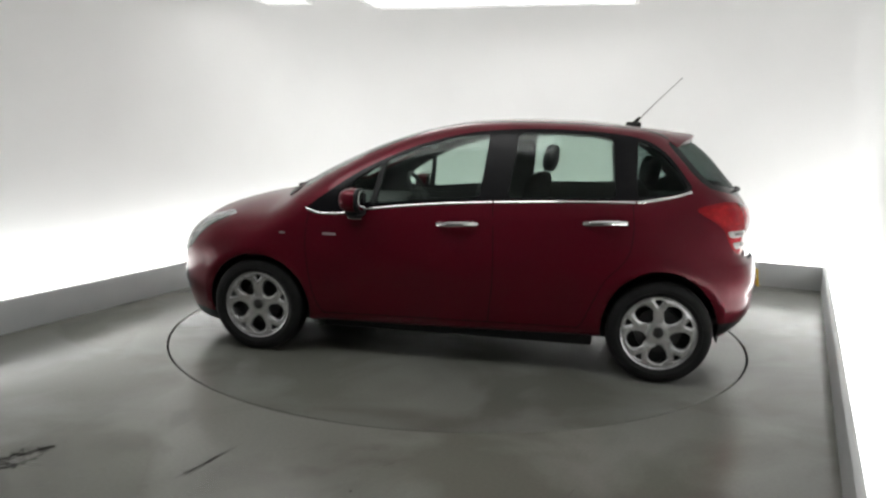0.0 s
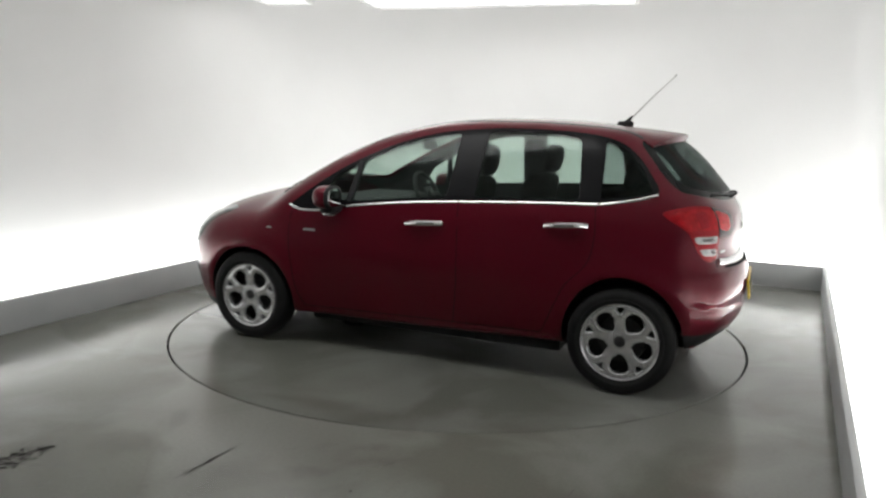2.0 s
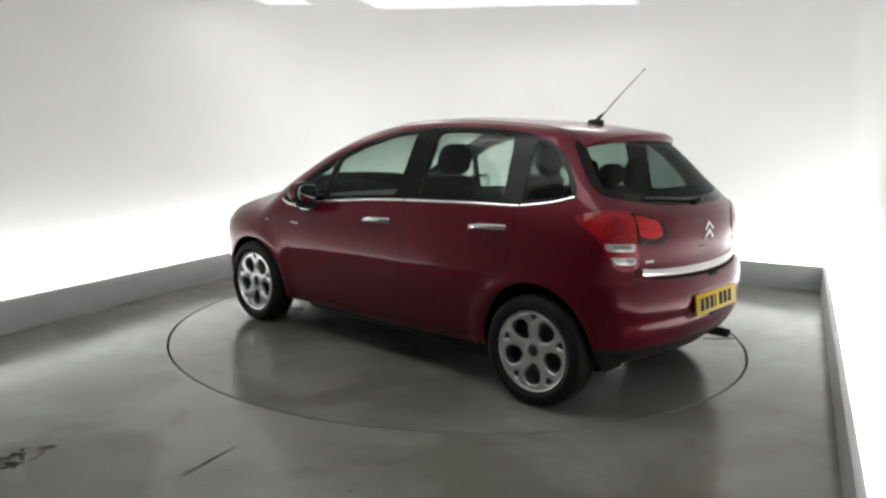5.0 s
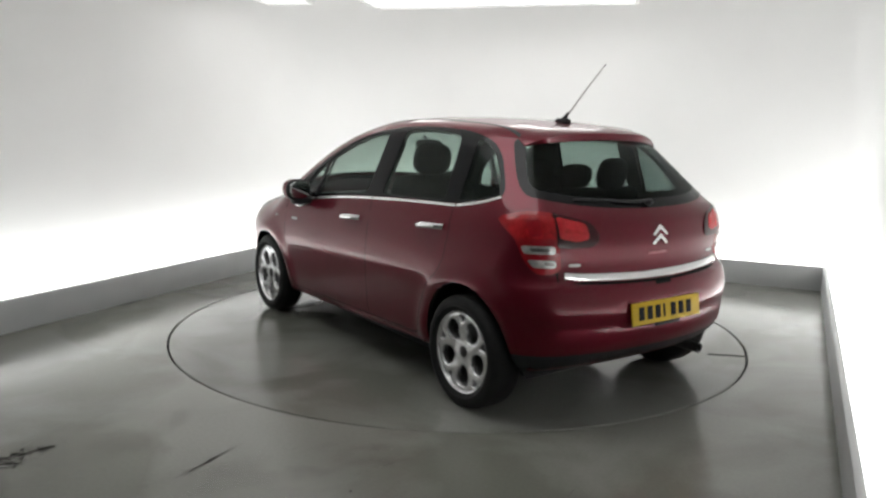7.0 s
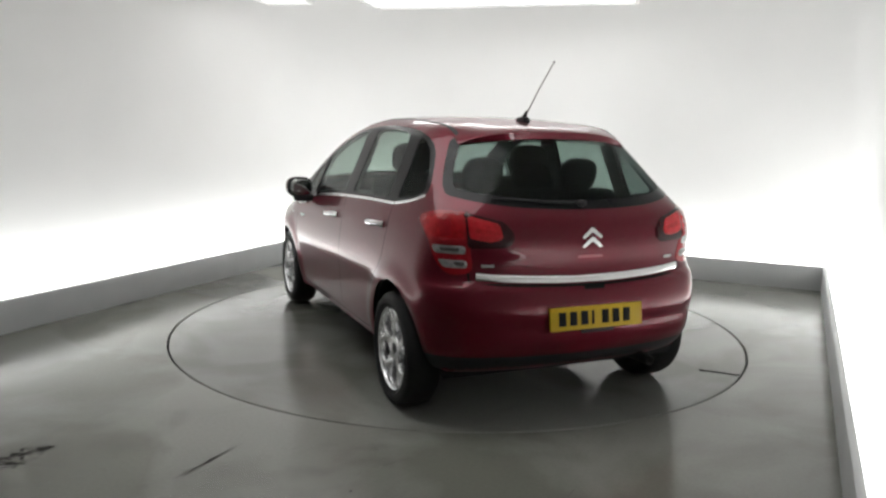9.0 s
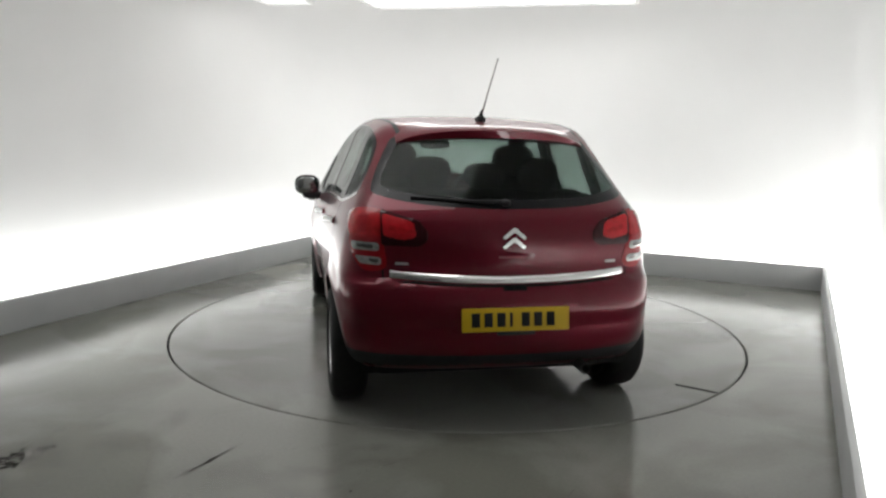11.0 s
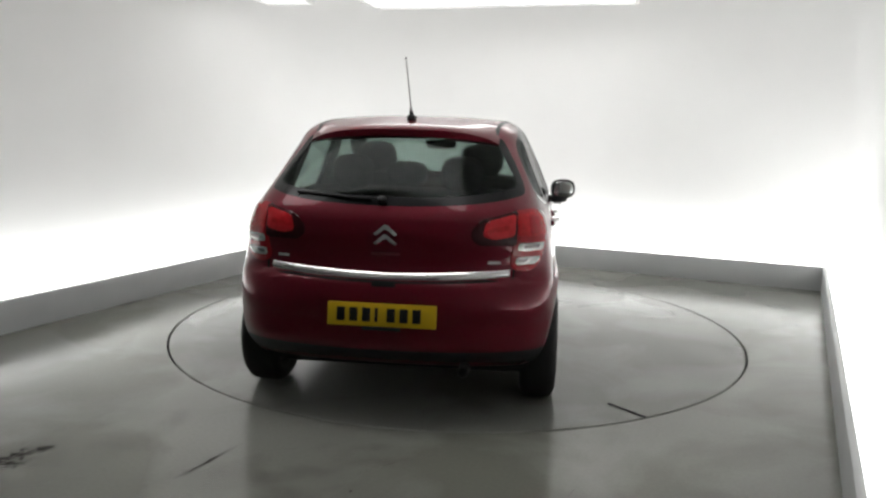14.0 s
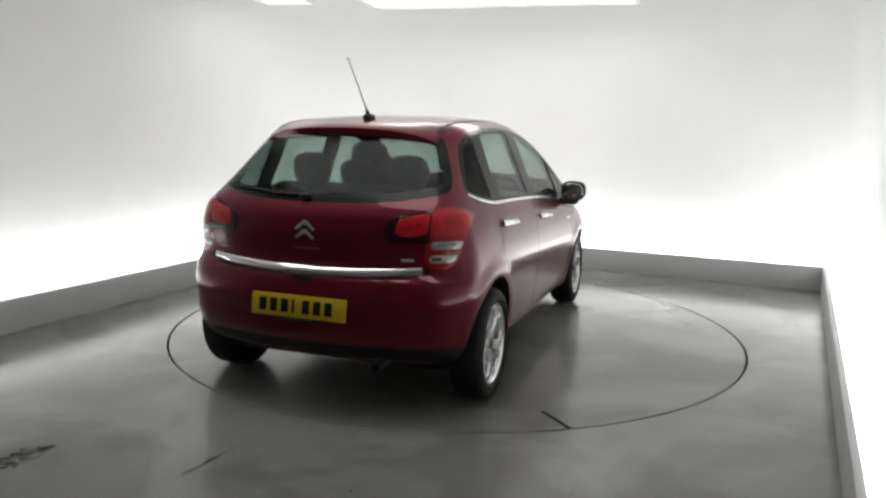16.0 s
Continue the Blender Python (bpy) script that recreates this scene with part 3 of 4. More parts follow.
def body_skin():
    """Half of the outer skin as an even mesh."""
    NV = 104
    rows = []
    sec = []
    for a in np.linspace(math.pi / 2, 0.03, 54)[:-1]:
        sec.append((-1.22, -a))
    sec += [(x, 0.0) for x in np.linspace(-1.22, 1.32, 112)]
    for a in np.linspace(0.03, math.pi / 2, 36)[1:]:
        sec.append((1.32, a))
    v = np.linspace(0, math.pi, NV)
    v = v - 0.12 * np.sin(2 * v)
    for x, a in sec:
        oz = 0.70 - 0.05 * x
        o = np.array([x, 0, oz])
        perp = np.stack([0 * v, np.sin(v), -np.cos(v)], 1)
        d = perp * math.cos(a) + np.array([1, 0, 0]) * math.sin(a)
        lo, hi = np.zeros(NV), np.full(NV, 1.6)
        for _ in range(30):
            mid = (lo + hi) / 2
            q = surface(o + mid[:, None] * d) < 0
            lo, hi = np.where(q, mid, lo), np.where(q, hi, mid)
        rows.append(o + lo[:, None] * d)
    bm = bmesh.new()
    grid = []
    for i, r in enumerate(rows):
        if i in (0, len(rows) - 1):
            c = bm.verts.new(r.mean(0) * np.array([1, 0, 1]))
            grid.append([c] * NV)
        else:
            grid.append([bm.verts.new((p[0], 0.0 if k in (0, NV - 1) else p[1], p[2])) for k, p in enumerate(r)])
    for a, b in zip(grid, grid[1:]):
        for k in range(NV - 1):
            q = []
            for w in (a[k], a[k + 1], b[k + 1], b[k]):
                if w not in q:
                    q.append(w)
            if len(q) > 2:
                bm.faces.new(q)
    return bm


def cut_outline(bm, poly, view, ok):
    """Cuts the mesh along an outline, seen from one side."""
    ax, ay, d, o = [Vector(q) for q in VIEWS[view]]
    lo = Vector((min(p[0] for p in poly) - 0.05, min(p[1] for p in poly) - 0.05))
    hi = Vector((max(p[0] for p in poly) + 0.05, max(p[1] for p in poly) + 0.05))
    n = len(poly)
    for i in range(n):
        a, b = poly[i], poly[(i + 1) % n]
        if (b - a).length < 1e-5:
            continue
        x0, x1, y0, y1 = min(a[0], b[0]) - 1e-4, max(a[0], b[0]) + 1e-4, min(a[1], b[1]) - 1e-4, max(a[1], b[1]) + 1e-4
        geom = []
        for f in bm.faces:
            c = f.calc_center_bounds()
            if not ok(c):
                continue
            us, ws = c.dot(ax), c.dot(ay)
            if not (x0 - 0.06 < us < x1 + 0.06 and y0 - 0.06 < ws < y1 + 0.06):
                continue
            u = [v.co.dot(ax) for v in f.verts]
            w = [v.co.dot(ay) for v in f.verts]
            if max(u) >= x0 and min(u) <= x1 and max(w) >= y0 and min(w) <= y1:
                geom.append(f)
        if not geom:
            continue
        gs = set(geom)
        for f in geom:
            gs.update(f.edges)
            gs.update(f.verts)
        e = ax * (b[0] - a[0]) + ay * (b[1] - a[1])
        co = ax * a[0] + ay * a[1]
        bmesh.ops.bisect_plane(bm, geom=list(gs), plane_co=co, plane_no=e.cross(d).normalized(), dist=1e-5)


def pick(faces, mirror="none", thick=0.0, shrink=0.0):
    """A new mesh from some of the skin's faces: one side, its mirror image, or both joined."""
    bm = bmesh.new()
    sides = {"none": (1,), "mirror": (-1,), "both": (1, -1)}[mirror]
    for s in sides:
        made = {}
        for f in faces:
            vs = []
            for v in f.verts:
                if v not in made:
                    c = v.co - v.normal * shrink
                    made[v] = bm.verts.new((c.x, c.y * s, c.z))
                vs.append(made[v])
            bm.faces.new(vs if s > 0 else vs[::-1])
    if len(sides) > 1:
        bmesh.ops.remove_doubles(bm, verts=[v for v in bm.verts if abs(v.co.y) < 1e-4], dist=2e-4)
    if thick:
        bmesh.ops.recalc_face_normals(bm, faces=bm.faces)
        bmesh.ops.solidify(bm, geom=bm.faces[:], thickness=thick)
    return bm


def build_car():
    car = new("car")
    tagged(car, "dark red five-door hatchback car standing on the turntable", "car")
    skin = body_skin()
    near = lambda c: c.y > 0.3
    for poly, view, ok in ((DLO, "side", near), (G_QUARTER, "side", near), (G_FRONT, "side", near), (G_REAR, "side", near), (G_LAST, "side", near),
                           (DOOR_FRONT, "side", near), (DOOR_REAR, "side", near), (arch(1), "side", near), (arch(-1), "side", near),
                           (G_TAIL, "tail", lambda c: c.x < -1.2), (G_TAIL_IN, "tail", lambda c: c.x < -1.2), (TAILGATE, "tail", lambda c: c.x < -1.25),
                           (SCREEN, "top", lambda c: c.z > 0.95), (BONNET, "top", lambda c: c.z > 0.7)):
        cut_outline(skin, poly, view, ok)
    # level cuts for the bumpers
    for z, x0, x1 in ((0.70, -2.1, -1.40), (0.366, -2.1, -1.40), (0.66, 1.5, 2.3), (0.22, 1.5, 2.3)):
        g = [f for f in skin.faces if x0 < f.calc_center_bounds().x < x1]
        gs = set(g)
        for f in g:
            gs.update(f.edges)
            gs.update(f.verts)
        bmesh.ops.bisect_plane(skin, geom=list(gs), plane_co=(0, 0, z), plane_no=(0, 0, 1), dist=1e-5)
    skin.normal_update()
    groups = {}
    for f in skin.faces:
        c = f.calc_center_median()
        k = "body"
        if c.y > 0.3 and inside(arch(1), c.x, c.z) or c.y > 0.3 and inside(arch(-1), c.x, c.z):
            k = "hole"
        elif c.y > 0.3 and f.normal.y > 0.12 and inside(DLO, c.x, c.z):
            k = "frame"
            for n, g in (("g_quarter", G_QUARTER), ("g_front", G_FRONT), ("g_rear", G_REAR), ("g_last", G_LAST)):
                if inside(g, c.x, c.z):
                    k = n
        elif c.y > 0.3 and f.normal.y > 0.25 and inside(DOOR_FRONT, c.x, c.z):
            k = "door_front"
        elif c.y > 0.3 and f.normal.y > 0.25 and inside(DOOR_REAR, c.x, c.z):
            k = "door_rear"
        elif c.x < -1.2 and f.normal.x < -0.1 and inside(G_TAIL, c.y, c.z):
            k = "g_tail" if inside(G_TAIL_IN, c.y, c.z) else "g_border"
        elif c.x < -1.25 and f.normal.x < -0.1 and inside(TAILGATE, c.y, c.z):
            k = "tailgate"
        elif c.z > 0.95 and f.normal.z > 0.2 and inside(SCREEN, c.x, c.y):
            k = "screen"
        elif c.z > 0.7 and c.x > 1.0 and f.normal.z > 0.2 and inside(BONNET, c.x, c.y):
            k = "bonnet"
        elif c.x < -1.4 and c.z < 0.366 and f.normal.z > -0.8:
            k = "skirt_rear"
        elif c.x < -1.59 and c.z < 0.70:
            k = "bumper_rear"
        elif c.x > 1.5 and c.z < 0.22:
            k = "skirt_front"
        elif c.x > 1.60 and c.z < 0.66:
            k = "bumper_front"
        elif f.normal.z < -0.75 and c.z < 0.32:
            k = "under"
        groups.setdefault(k, []).append(f)
    T = 0.004
    part("body_shell", pick(groups["body"], "both", T), M_PAINT, car, "dark red metallic body shell")
    part("underbody", pick(groups["under"], "both", T), M_BLACK, car, "black floor pan")
    part("bonnet", pick(groups["bonnet"], "both", T), M_PAINT, car)
    part("rear_bumper", pick(groups["bumper_rear"], "both", T), M_PAINT, car)
    part("front_bumper", pick(groups["bumper_front"], "both", T), M_PAINT, car)
    part("bumper_skirt", pick(groups["skirt_rear"], "both", T), M_BLACK, car, "black plastic lower bumper")
    part("front_skirt", pick(groups["skirt_front"], "both", T), M_BLACK, car, "black plastic lower lip")
    part("windscreen", pick(groups["screen"], "both", T), M_GLASS, car, "curved clear windscreen").visible_shadow = False
    gate = part("tailgate", pick(groups["tailgate"], "both", T), M_PAINT, car, "dark red closed tailgate")
    g = part("rear_window", pick(groups["g_tail"], "both", T), M_GLASSREAR, gate, "dark tinted rear window")
    g.visible_shadow = False
    part("window_border", pick(groups["g_border"], "both", T), M_GLOSSBLACK, g, "black band round the rear window")
    lined = [f for k in ("body", "door_front", "door_rear", "frame", "tailgate", "bonnet") for f in groups[k]]
    low = [f for f in lined if f.calc_center_median().z < 1.36 and f.calc_center_median().x < 1.1]
    part("cabin_lining", pick(low, "both", 0, 0.03), M_CABIN, car, "dark grey cabin lining")
    high = [f for f in lined if f.calc_center_median().z >= 1.36]
    part("headlining", pick(high, "both", 0, 0.025), M_LINING, car, "pale grey headlining")

    for side, sgn in (("none", 1), ("mirror", -1)):
        mir = sgn < 0
        df = part("front_door", pick(groups["door_front"], side, T), M_PAINT, car, "dark red closed front door")
        dr = part("rear_door", pick(groups["door_rear"], side, T), M_PAINT, car, "dark red closed rear door")
        part("window_surround", pick(groups["frame"], side, T), M_GLOSSBLACK, car, "gloss black pillars and window frames")
        for n, g, mat in (("quarter_light", "g_quarter", M_GLASS), ("front_window", "g_front", M_GLASS), ("rear_door_window", "g_rear", M_GLASS), ("rear_quarter_window", "g_last", M_GLASSREAR)):
            w = part(n, pick(groups[g], side, T, 0.002), mat, {"g_quarter": df, "g_front": df, "g_rear": dr, "g_last": car}[g])
            w.visible_shadow = False
        # bright strip under the windows, in three lengths
        for n, line in (("waist_trim", ((0.905, 0.925), (0.86, 0.907), (0.80, 0.897), (0.66, 0.903), (0.47, 0.939), (0.1, 0.979), (-0.246, 1.002))),
                        ("waist_trim", ((-0.256, 1.002), (-0.65, 1.020), (-1.062, 1.032))),
                        ("waist_trim", ((-1.072, 1.033), (-1.25, 1.063), (-1.37, 1.098)))):
            part(n, skin_ribbon(line, "side", 0.013, 0.004, mir), M_CHROME, car, "chrome strip under the windows")
        # door gaps
        for n, line in (("door_gap", ((0.885, 0.90), (0.90, 0.70), (0.855, 0.40), (0.80, 0.27))), ("door_gap", ((-0.25, 0.99), (-0.268, 0.6), (-0.24, 0.28))),
                        ("door_gap", ((-1.05, 1.02), (-1.06, 0.86), (-1.03, 0.715), (-0.92, 0.59), (-0.86, 0.47), (-0.80, 0.33), (-0.77, 0.29))),
                        ("door_gap", ((0.80, 0.27), (0.3, 0.278), (-0.25, 0.284), (-0.77, 0.29)))):
            part(n, skin_ribbon(line, "side", 0.0038, 0.0006, mir), M_SLOT, car, "dark shut line")
        part("sill_moulding", skin_ribbon(((0.86, 0.235), (0.3, 0.232), (-0.4, 0.245), (-0.86, 0.262)), "side", 0.022, 0.005, mir), M_PAINT, car)
        # pillar seam between the quarter light and the window
        part("pillar_seal", skin_ribbon(((0.482, 0.965), (0.46, 1.08), (0.44, 1.215)), "side", 0.03, 0.003, mir), M_BLACK, car)
        # handles
        for door, x, z in ((df, -0.046, 0.868), (dr, -0.90, 0.910)):
            hollow = skin_patch(outline((x - 0.125, z - 0.028), (x + 0.10, z - 0.022), (x + 0.10, z + 0.028), (x - 0.105, z + 0.034), r=0.025), "side", 0.001, 0.004, 0.03, mir)
            part("handle_recess", hollow, M_PAINT, door)
            p = skin_points([(x - 0.118, z + 0.004), (x - 0.06, z + 0.003), (x, z), (x + 0.06, z - 0.004), (x + 0.115, z - 0.008)], "side")
            nr = skin_normal(p)
            off = (0.004, 0.032, 0.040, 0.034, 0.004)
            bm = bmesh.new()
            path = spline([Vector(a + b * o) for a, b, o in zip(p, nr, off)], 5)
            tube(bm, path, 0.015, 10)
            for v in bm.verts:
                v.co.z = z + (v.co.z - z) * 1.05
                v.co.y *= sgn
            part("handle", bm, M_CHROME, door, "chrome pull handle")
        # name plate behind the front wing: plain bar
        part("wing_badge", skin_patch(outline((0.70, 0.768), (0.79, 0.768), (0.785, 0.782), (0.705, 0.782), r=0.004), "side", 0.003, 0.002, 0.03, mir), M_SATIN, car, "small chrome badge bar")
        # tail lamp
        case = part("tail_lamp", skin_patch(spline([(q[0], q[1], 0) for q in TAIL_CASE], 3, True), "rear_corner", 0.002, 0.012, 0.03, mir, 0.002), M_DEEPLENS, car, "wrap-round rear lamp with red and clear lenses")
        for n, pts, mat in (("red_lens", TAIL_RED, M_OUTERLENS), ("clear_lens", TAIL_CLEAR_A, M_CLEARLENS), ("clear_lens", TAIL_CLEAR_B, M_CLEARLENS)):
            part(n, skin_patch(outline(*pts, r=0.018), "rear_corner", 0.006, 0.004, 0.025, mir, 0.002), mat, case)
        for n, pts, mat in (("lamp_cell", TAIL_CELL, M_DEEPLENS), ("reflector_bar", TAIL_BAR_A, M_SMOKE), ("reflector_bar", TAIL_BAR_B, M_SMOKE), ("lamp_foot", TAIL_FOOT, M_DEEPLENS)):
            part(n, skin_patch(outline(*pts, r=0.012), "rear_corner", 0.0095, 0.003, 0.025, mir, 0.001), mat, case)
        gl = part("tailgate_lamp", skin_patch(outline((0.618, 1.040), (0.445, 0.998), (0.404, 0.950), (0.404, 0.908), (0.44, 0.880), (0.616, 0.880), r=0.02), "tail", 0.005, 0.01, 0.03, mir, 0.003), M_DARKLENS, gate, "smoked inner rear lamp")
        part("red_lens", skin_patch(outline((0.608, 1.024), (0.470, 0.990), (0.455, 0.922), (0.515, 0.908), (0.606, 0.925), r=0.02), "tail", 0.008, 0.003, 0.03, mir, 0.002), M_REDLENS, gl)
        part("red_cell", skin_patch(outline((0.580, 0.975), (0.475, 0.955), (0.470, 0.940), (0.580, 0.950), r=0.006), "tail", 0.0105, 0.003, 0.03, mir), M_OUTERLENS, gl)
        part("tailgate_gap", skin_ribbon(((0.606, 0.722), (0.608, 0.80), (0.604, 0.92), (0.604, 1.042)), "tail", 0.009, 0.001, mir), M_SLOT, gate)
        # headlamp
        hl = part("headlamp", skin_patch(outline((1.02, 0.665), (0.98, 0.605), (0.82, 0.595), (0.715, 0.64), (0.555, 0.858), (0.66, 0.866), (0.80, 0.812), (0.94, 0.742), r=0.03), "front_corner", 0.004, 0.01, 0.03, mir, 0.006), M_HEADLENS, car, "swept-back clear headlamp")
        part("reflector_bowl", skin_patch(spline([(0.845 + 0.050 * math.cos(k * math.pi / 5), 0.695 + 0.042 * math.sin(k * math.pi / 5), 0) for k in range(10)], 3, True), "front_corner", 0.012, 0.006, 0.02, mir, 0.002), M_CHROME, hl, "bright headlamp reflector")
        part("lamp_divider", skin_patch(outline((0.735, 0.690), (0.755, 0.680), (0.790, 0.790), (0.765, 0.805), r=0.006), "front_corner", 0.012, 0.005, 0.03, mir), M_SMOKE, hl)
        part("fog_trim", skin_patch(outline((0.81, 0.452), (0.98, 0.440), (0.985, 0.460), (0.815, 0.474), r=0.006), "front_corner", 0.006, 0.004, 0.03, mir), M_CHROME, car, "chrome strip over the fog lamp")
        part("grille_bar", skin_patch(outline((0.82, 0.548), (1.25, 0.560), (1.25, 0.582), (0.82, 0.568), r=0.006), "front_corner", 0.006, 0.004, 0.03, mir), M_CHROME, car, "chrome bar on the nose")
        part("fog_recess", skin_patch(outline((0.79, 0.335), (0.98, 0.330), (1.02, 0.48), (0.84, 0.520), r=0.03), "front_corner", 0.001, 0.006, 0.03, mir), M_BLACK, car, "black recess round the fog lamp")
        part("fog_lamp", skin_patch(outline((0.835, 0.375), (0.95, 0.365), (0.97, 0.42), (0.845, 0.43), r=0.02), "front_corner", 0.004, 0.006, 0.03, mir, 0.004), M_CLEARLENS, car, "small clear fog lamp")
        part("indicator_lens", skin_patch(outline((1.03, 0.765), (1.075, 0.765), (1.07, 0.775), (1.035, 0.775), r=0.004), "side", 0.003, 0.002, 0.03, mir), M_CLEARLENS, car)
        part("wheel_arch_liner", arch_liner(1, sgn), M_BLACK, car)
        part("wheel_arch_liner", arch_liner(-1, sgn), M_BLACK, car)
        build_mirror(car, sgn)
        part("roof_trim", skin_ribbon(((0.25, 0.465), (-0.2, 0.505), (-0.7, 0.51), (-1.1, 0.49), (-1.25, 0.48)), "top", 0.022, 0.0015, mir), M_BLACK, car, "black roof moulding")
    build_tail(car, gate)
    build_cabin(car)
    wheel = build_wheel(car)
    wheel.matrix_basis = pose(WHEEL_X, 0.772, WHEEL_Z)
    copy_thing(wheel, pose(-WHEEL_X, 0.748, WHEEL_Z, 0, 2, 0))
    copy_thing(wheel, pose(WHEEL_X, -0.772, WHEEL_Z, 0, 10, 180))
    copy_thing(wheel, pose(-WHEEL_X, -0.748, WHEEL_Z, 0, 33, 180))
    skin.free()
    return car


# tail lamp outlines in the corner view: across (towards the nose and outwards), height
TAIL_CASE = ((-0.465, 0.995), (-0.52, 1.028), (-0.62, 1.046), (-0.735, 1.036), (-0.765, 1.0), (-0.765, 0.87), (-0.77, 0.78), (-0.72, 0.755), (-0.655, 0.765), (-0.60, 0.82), (-0.555, 0.91))
TAIL_RED = ((-0.490, 0.988), (-0.54, 1.018), (-0.62, 1.032), (-0.735, 1.022), (-0.745, 0.915), (-0.575, 0.905))
TAIL_CELL = ((-0.600, 1.010), (-0.665, 1.016), (-0.680, 0.935), (-0.625, 0.930))
TAIL_FOOT = ((-0.575, 0.922), (-0.742, 0.925), (-0.743, 0.897), (-0.585, 0.897))
TAIL_BAR_A = ((-0.625, 0.881), (-0.715, 0.882), (-0.717, 0.865), (-0.632, 0.864))
TAIL_BAR_B = ((-0.690, 0.816), (-0.738, 0.815), (-0.739, 0.797), (-0.700, 0.798))
TAIL_CLEAR_A = ((-0.580, 0.890), (-0.742, 0.892), (-0.745, 0.853), (-0.598, 0.853))
TAIL_CLEAR_B = ((-0.612, 0.826), (-0.748, 0.824), (-0.750, 0.785), (-0.645, 0.788))


def arch_liner(end, sgn):
    wx, ra, rb = ARCHES[end]
    bm = bmesh.new()
    rows = []
    edge = [(wx + (ra + 0.012) * math.cos(a), WHEEL_Z + (rb + 0.012) * math.sin(a)) for a in np.linspace(0, math.pi, 24)]
    edge = [(edge[0][0], 0.225)] + edge + [(edge[-1][0], 0.225)]
    for x, z in edge:
        y = float(meet([(x, 1.6, max(z, 0.30))], (0, -1, 0))[0][1]) - (0.008 if z > 0.24 else 0.05)
        rows.append([bm.verts.new((x, sgn * yy, z)) for yy in (y, 0.5)])
    for a, b in zip(rows, rows[1:]):
        bm.faces.new((a[0], a[1], b[1], b[0]))
    bm.faces.new([r[1] for r in rows])
    bmesh.ops.solidify(bm, geom=bm.faces[:], thickness=0.004)
    return bm


def ellipsoid(bm, c, r, m=None, seg=20, power=2.0):
    res = bmesh.ops.create_uvsphere(bm, u_segments=seg, v_segments=seg // 2, radius=1)
    for v in res["verts"]:
        p = v.co
        if power != 2.0:
            p = Vector([math.copysign(abs(k) ** (2 / power), k) for k in p])
        v.co = Vector((p.x * r[0], p.y * r[1], p.z * r[2]))
    if m is not None:
        bmesh.ops.transform(bm, matrix=m, verts=res["verts"])
    bmesh.ops.translate(bm, vec=c, verts=res["verts"])
    return res["verts"]


def build_mirror(car, sgn):
    bm = bmesh.new()
    vs = ellipsoid(bm, (0.565, sgn * 0.912, 0.995), (0.085, 0.090, 0.071), None, 24, 2.6)
    for v in vs:
        if v.co.x < 0.535:
            v.co.x = 0.535 + (v.co.x - 0.535) * 0.1
    m = part("door_mirror", bm, M_PAINT, car, "dark red door mirror with black base")
    bm = bmesh.new()
    vs = ellipsoid(bm, (0.530, sgn * 0.912, 0.995), (0.022, 0.091, 0.072), None, 24, 2.8)
    part("mirror_rim", bm, M_BLACK, m)
    bm = bmesh.new()
    vs = ellipsoid(bm, (0.512, sgn * 0.912, 0.995), (0.006, 0.076, 0.057), None, 20, 2.8)
    part("mirror_glass", bm, M_MIRROR, m, "silvered mirror glass")
    bm = bmesh.new()
    ellipsoid(bm, (0.565, sgn * 0.875, 0.918), (0.055, 0.075, 0.028), None, 16, 3)
    tube(bm, spline([(0.62, sgn * 0.76, 0.925), (0.60, sgn * 0.81, 0.915), (0.57, sgn * 0.87, 0.92)], 4), 0.028, 10)
    part("mirror_base", bm, M_BLACK, m)
    bm = bmesh.new()
    box(bm, (0.52, sgn * 0.875 - 0.03, 0.880), (0.605, sgn * 0.875 + 0.03, 0.892), 0.004)
    part("mirror_trim", bm, M_CHROME, m, "chrome strip under the mirror")
    return m


M_OUTERLENS = material("outer_red_lens", (0.33, 0.007, 0.011), rough=0.22, coat=0.2, var=0.3, scale=35, spec=0.25)
M_SMOKE = material("grey_reflector", (0.16, 0.14, 0.14), rough=0.2, metal=0.6, coat=0.5, var=0.3, scale=60)
M_MIRROR = material("mirror_silver", (0.55, 0.57, 0.56), rough=0.05, metal=1.0, var=0.02, scale=10)


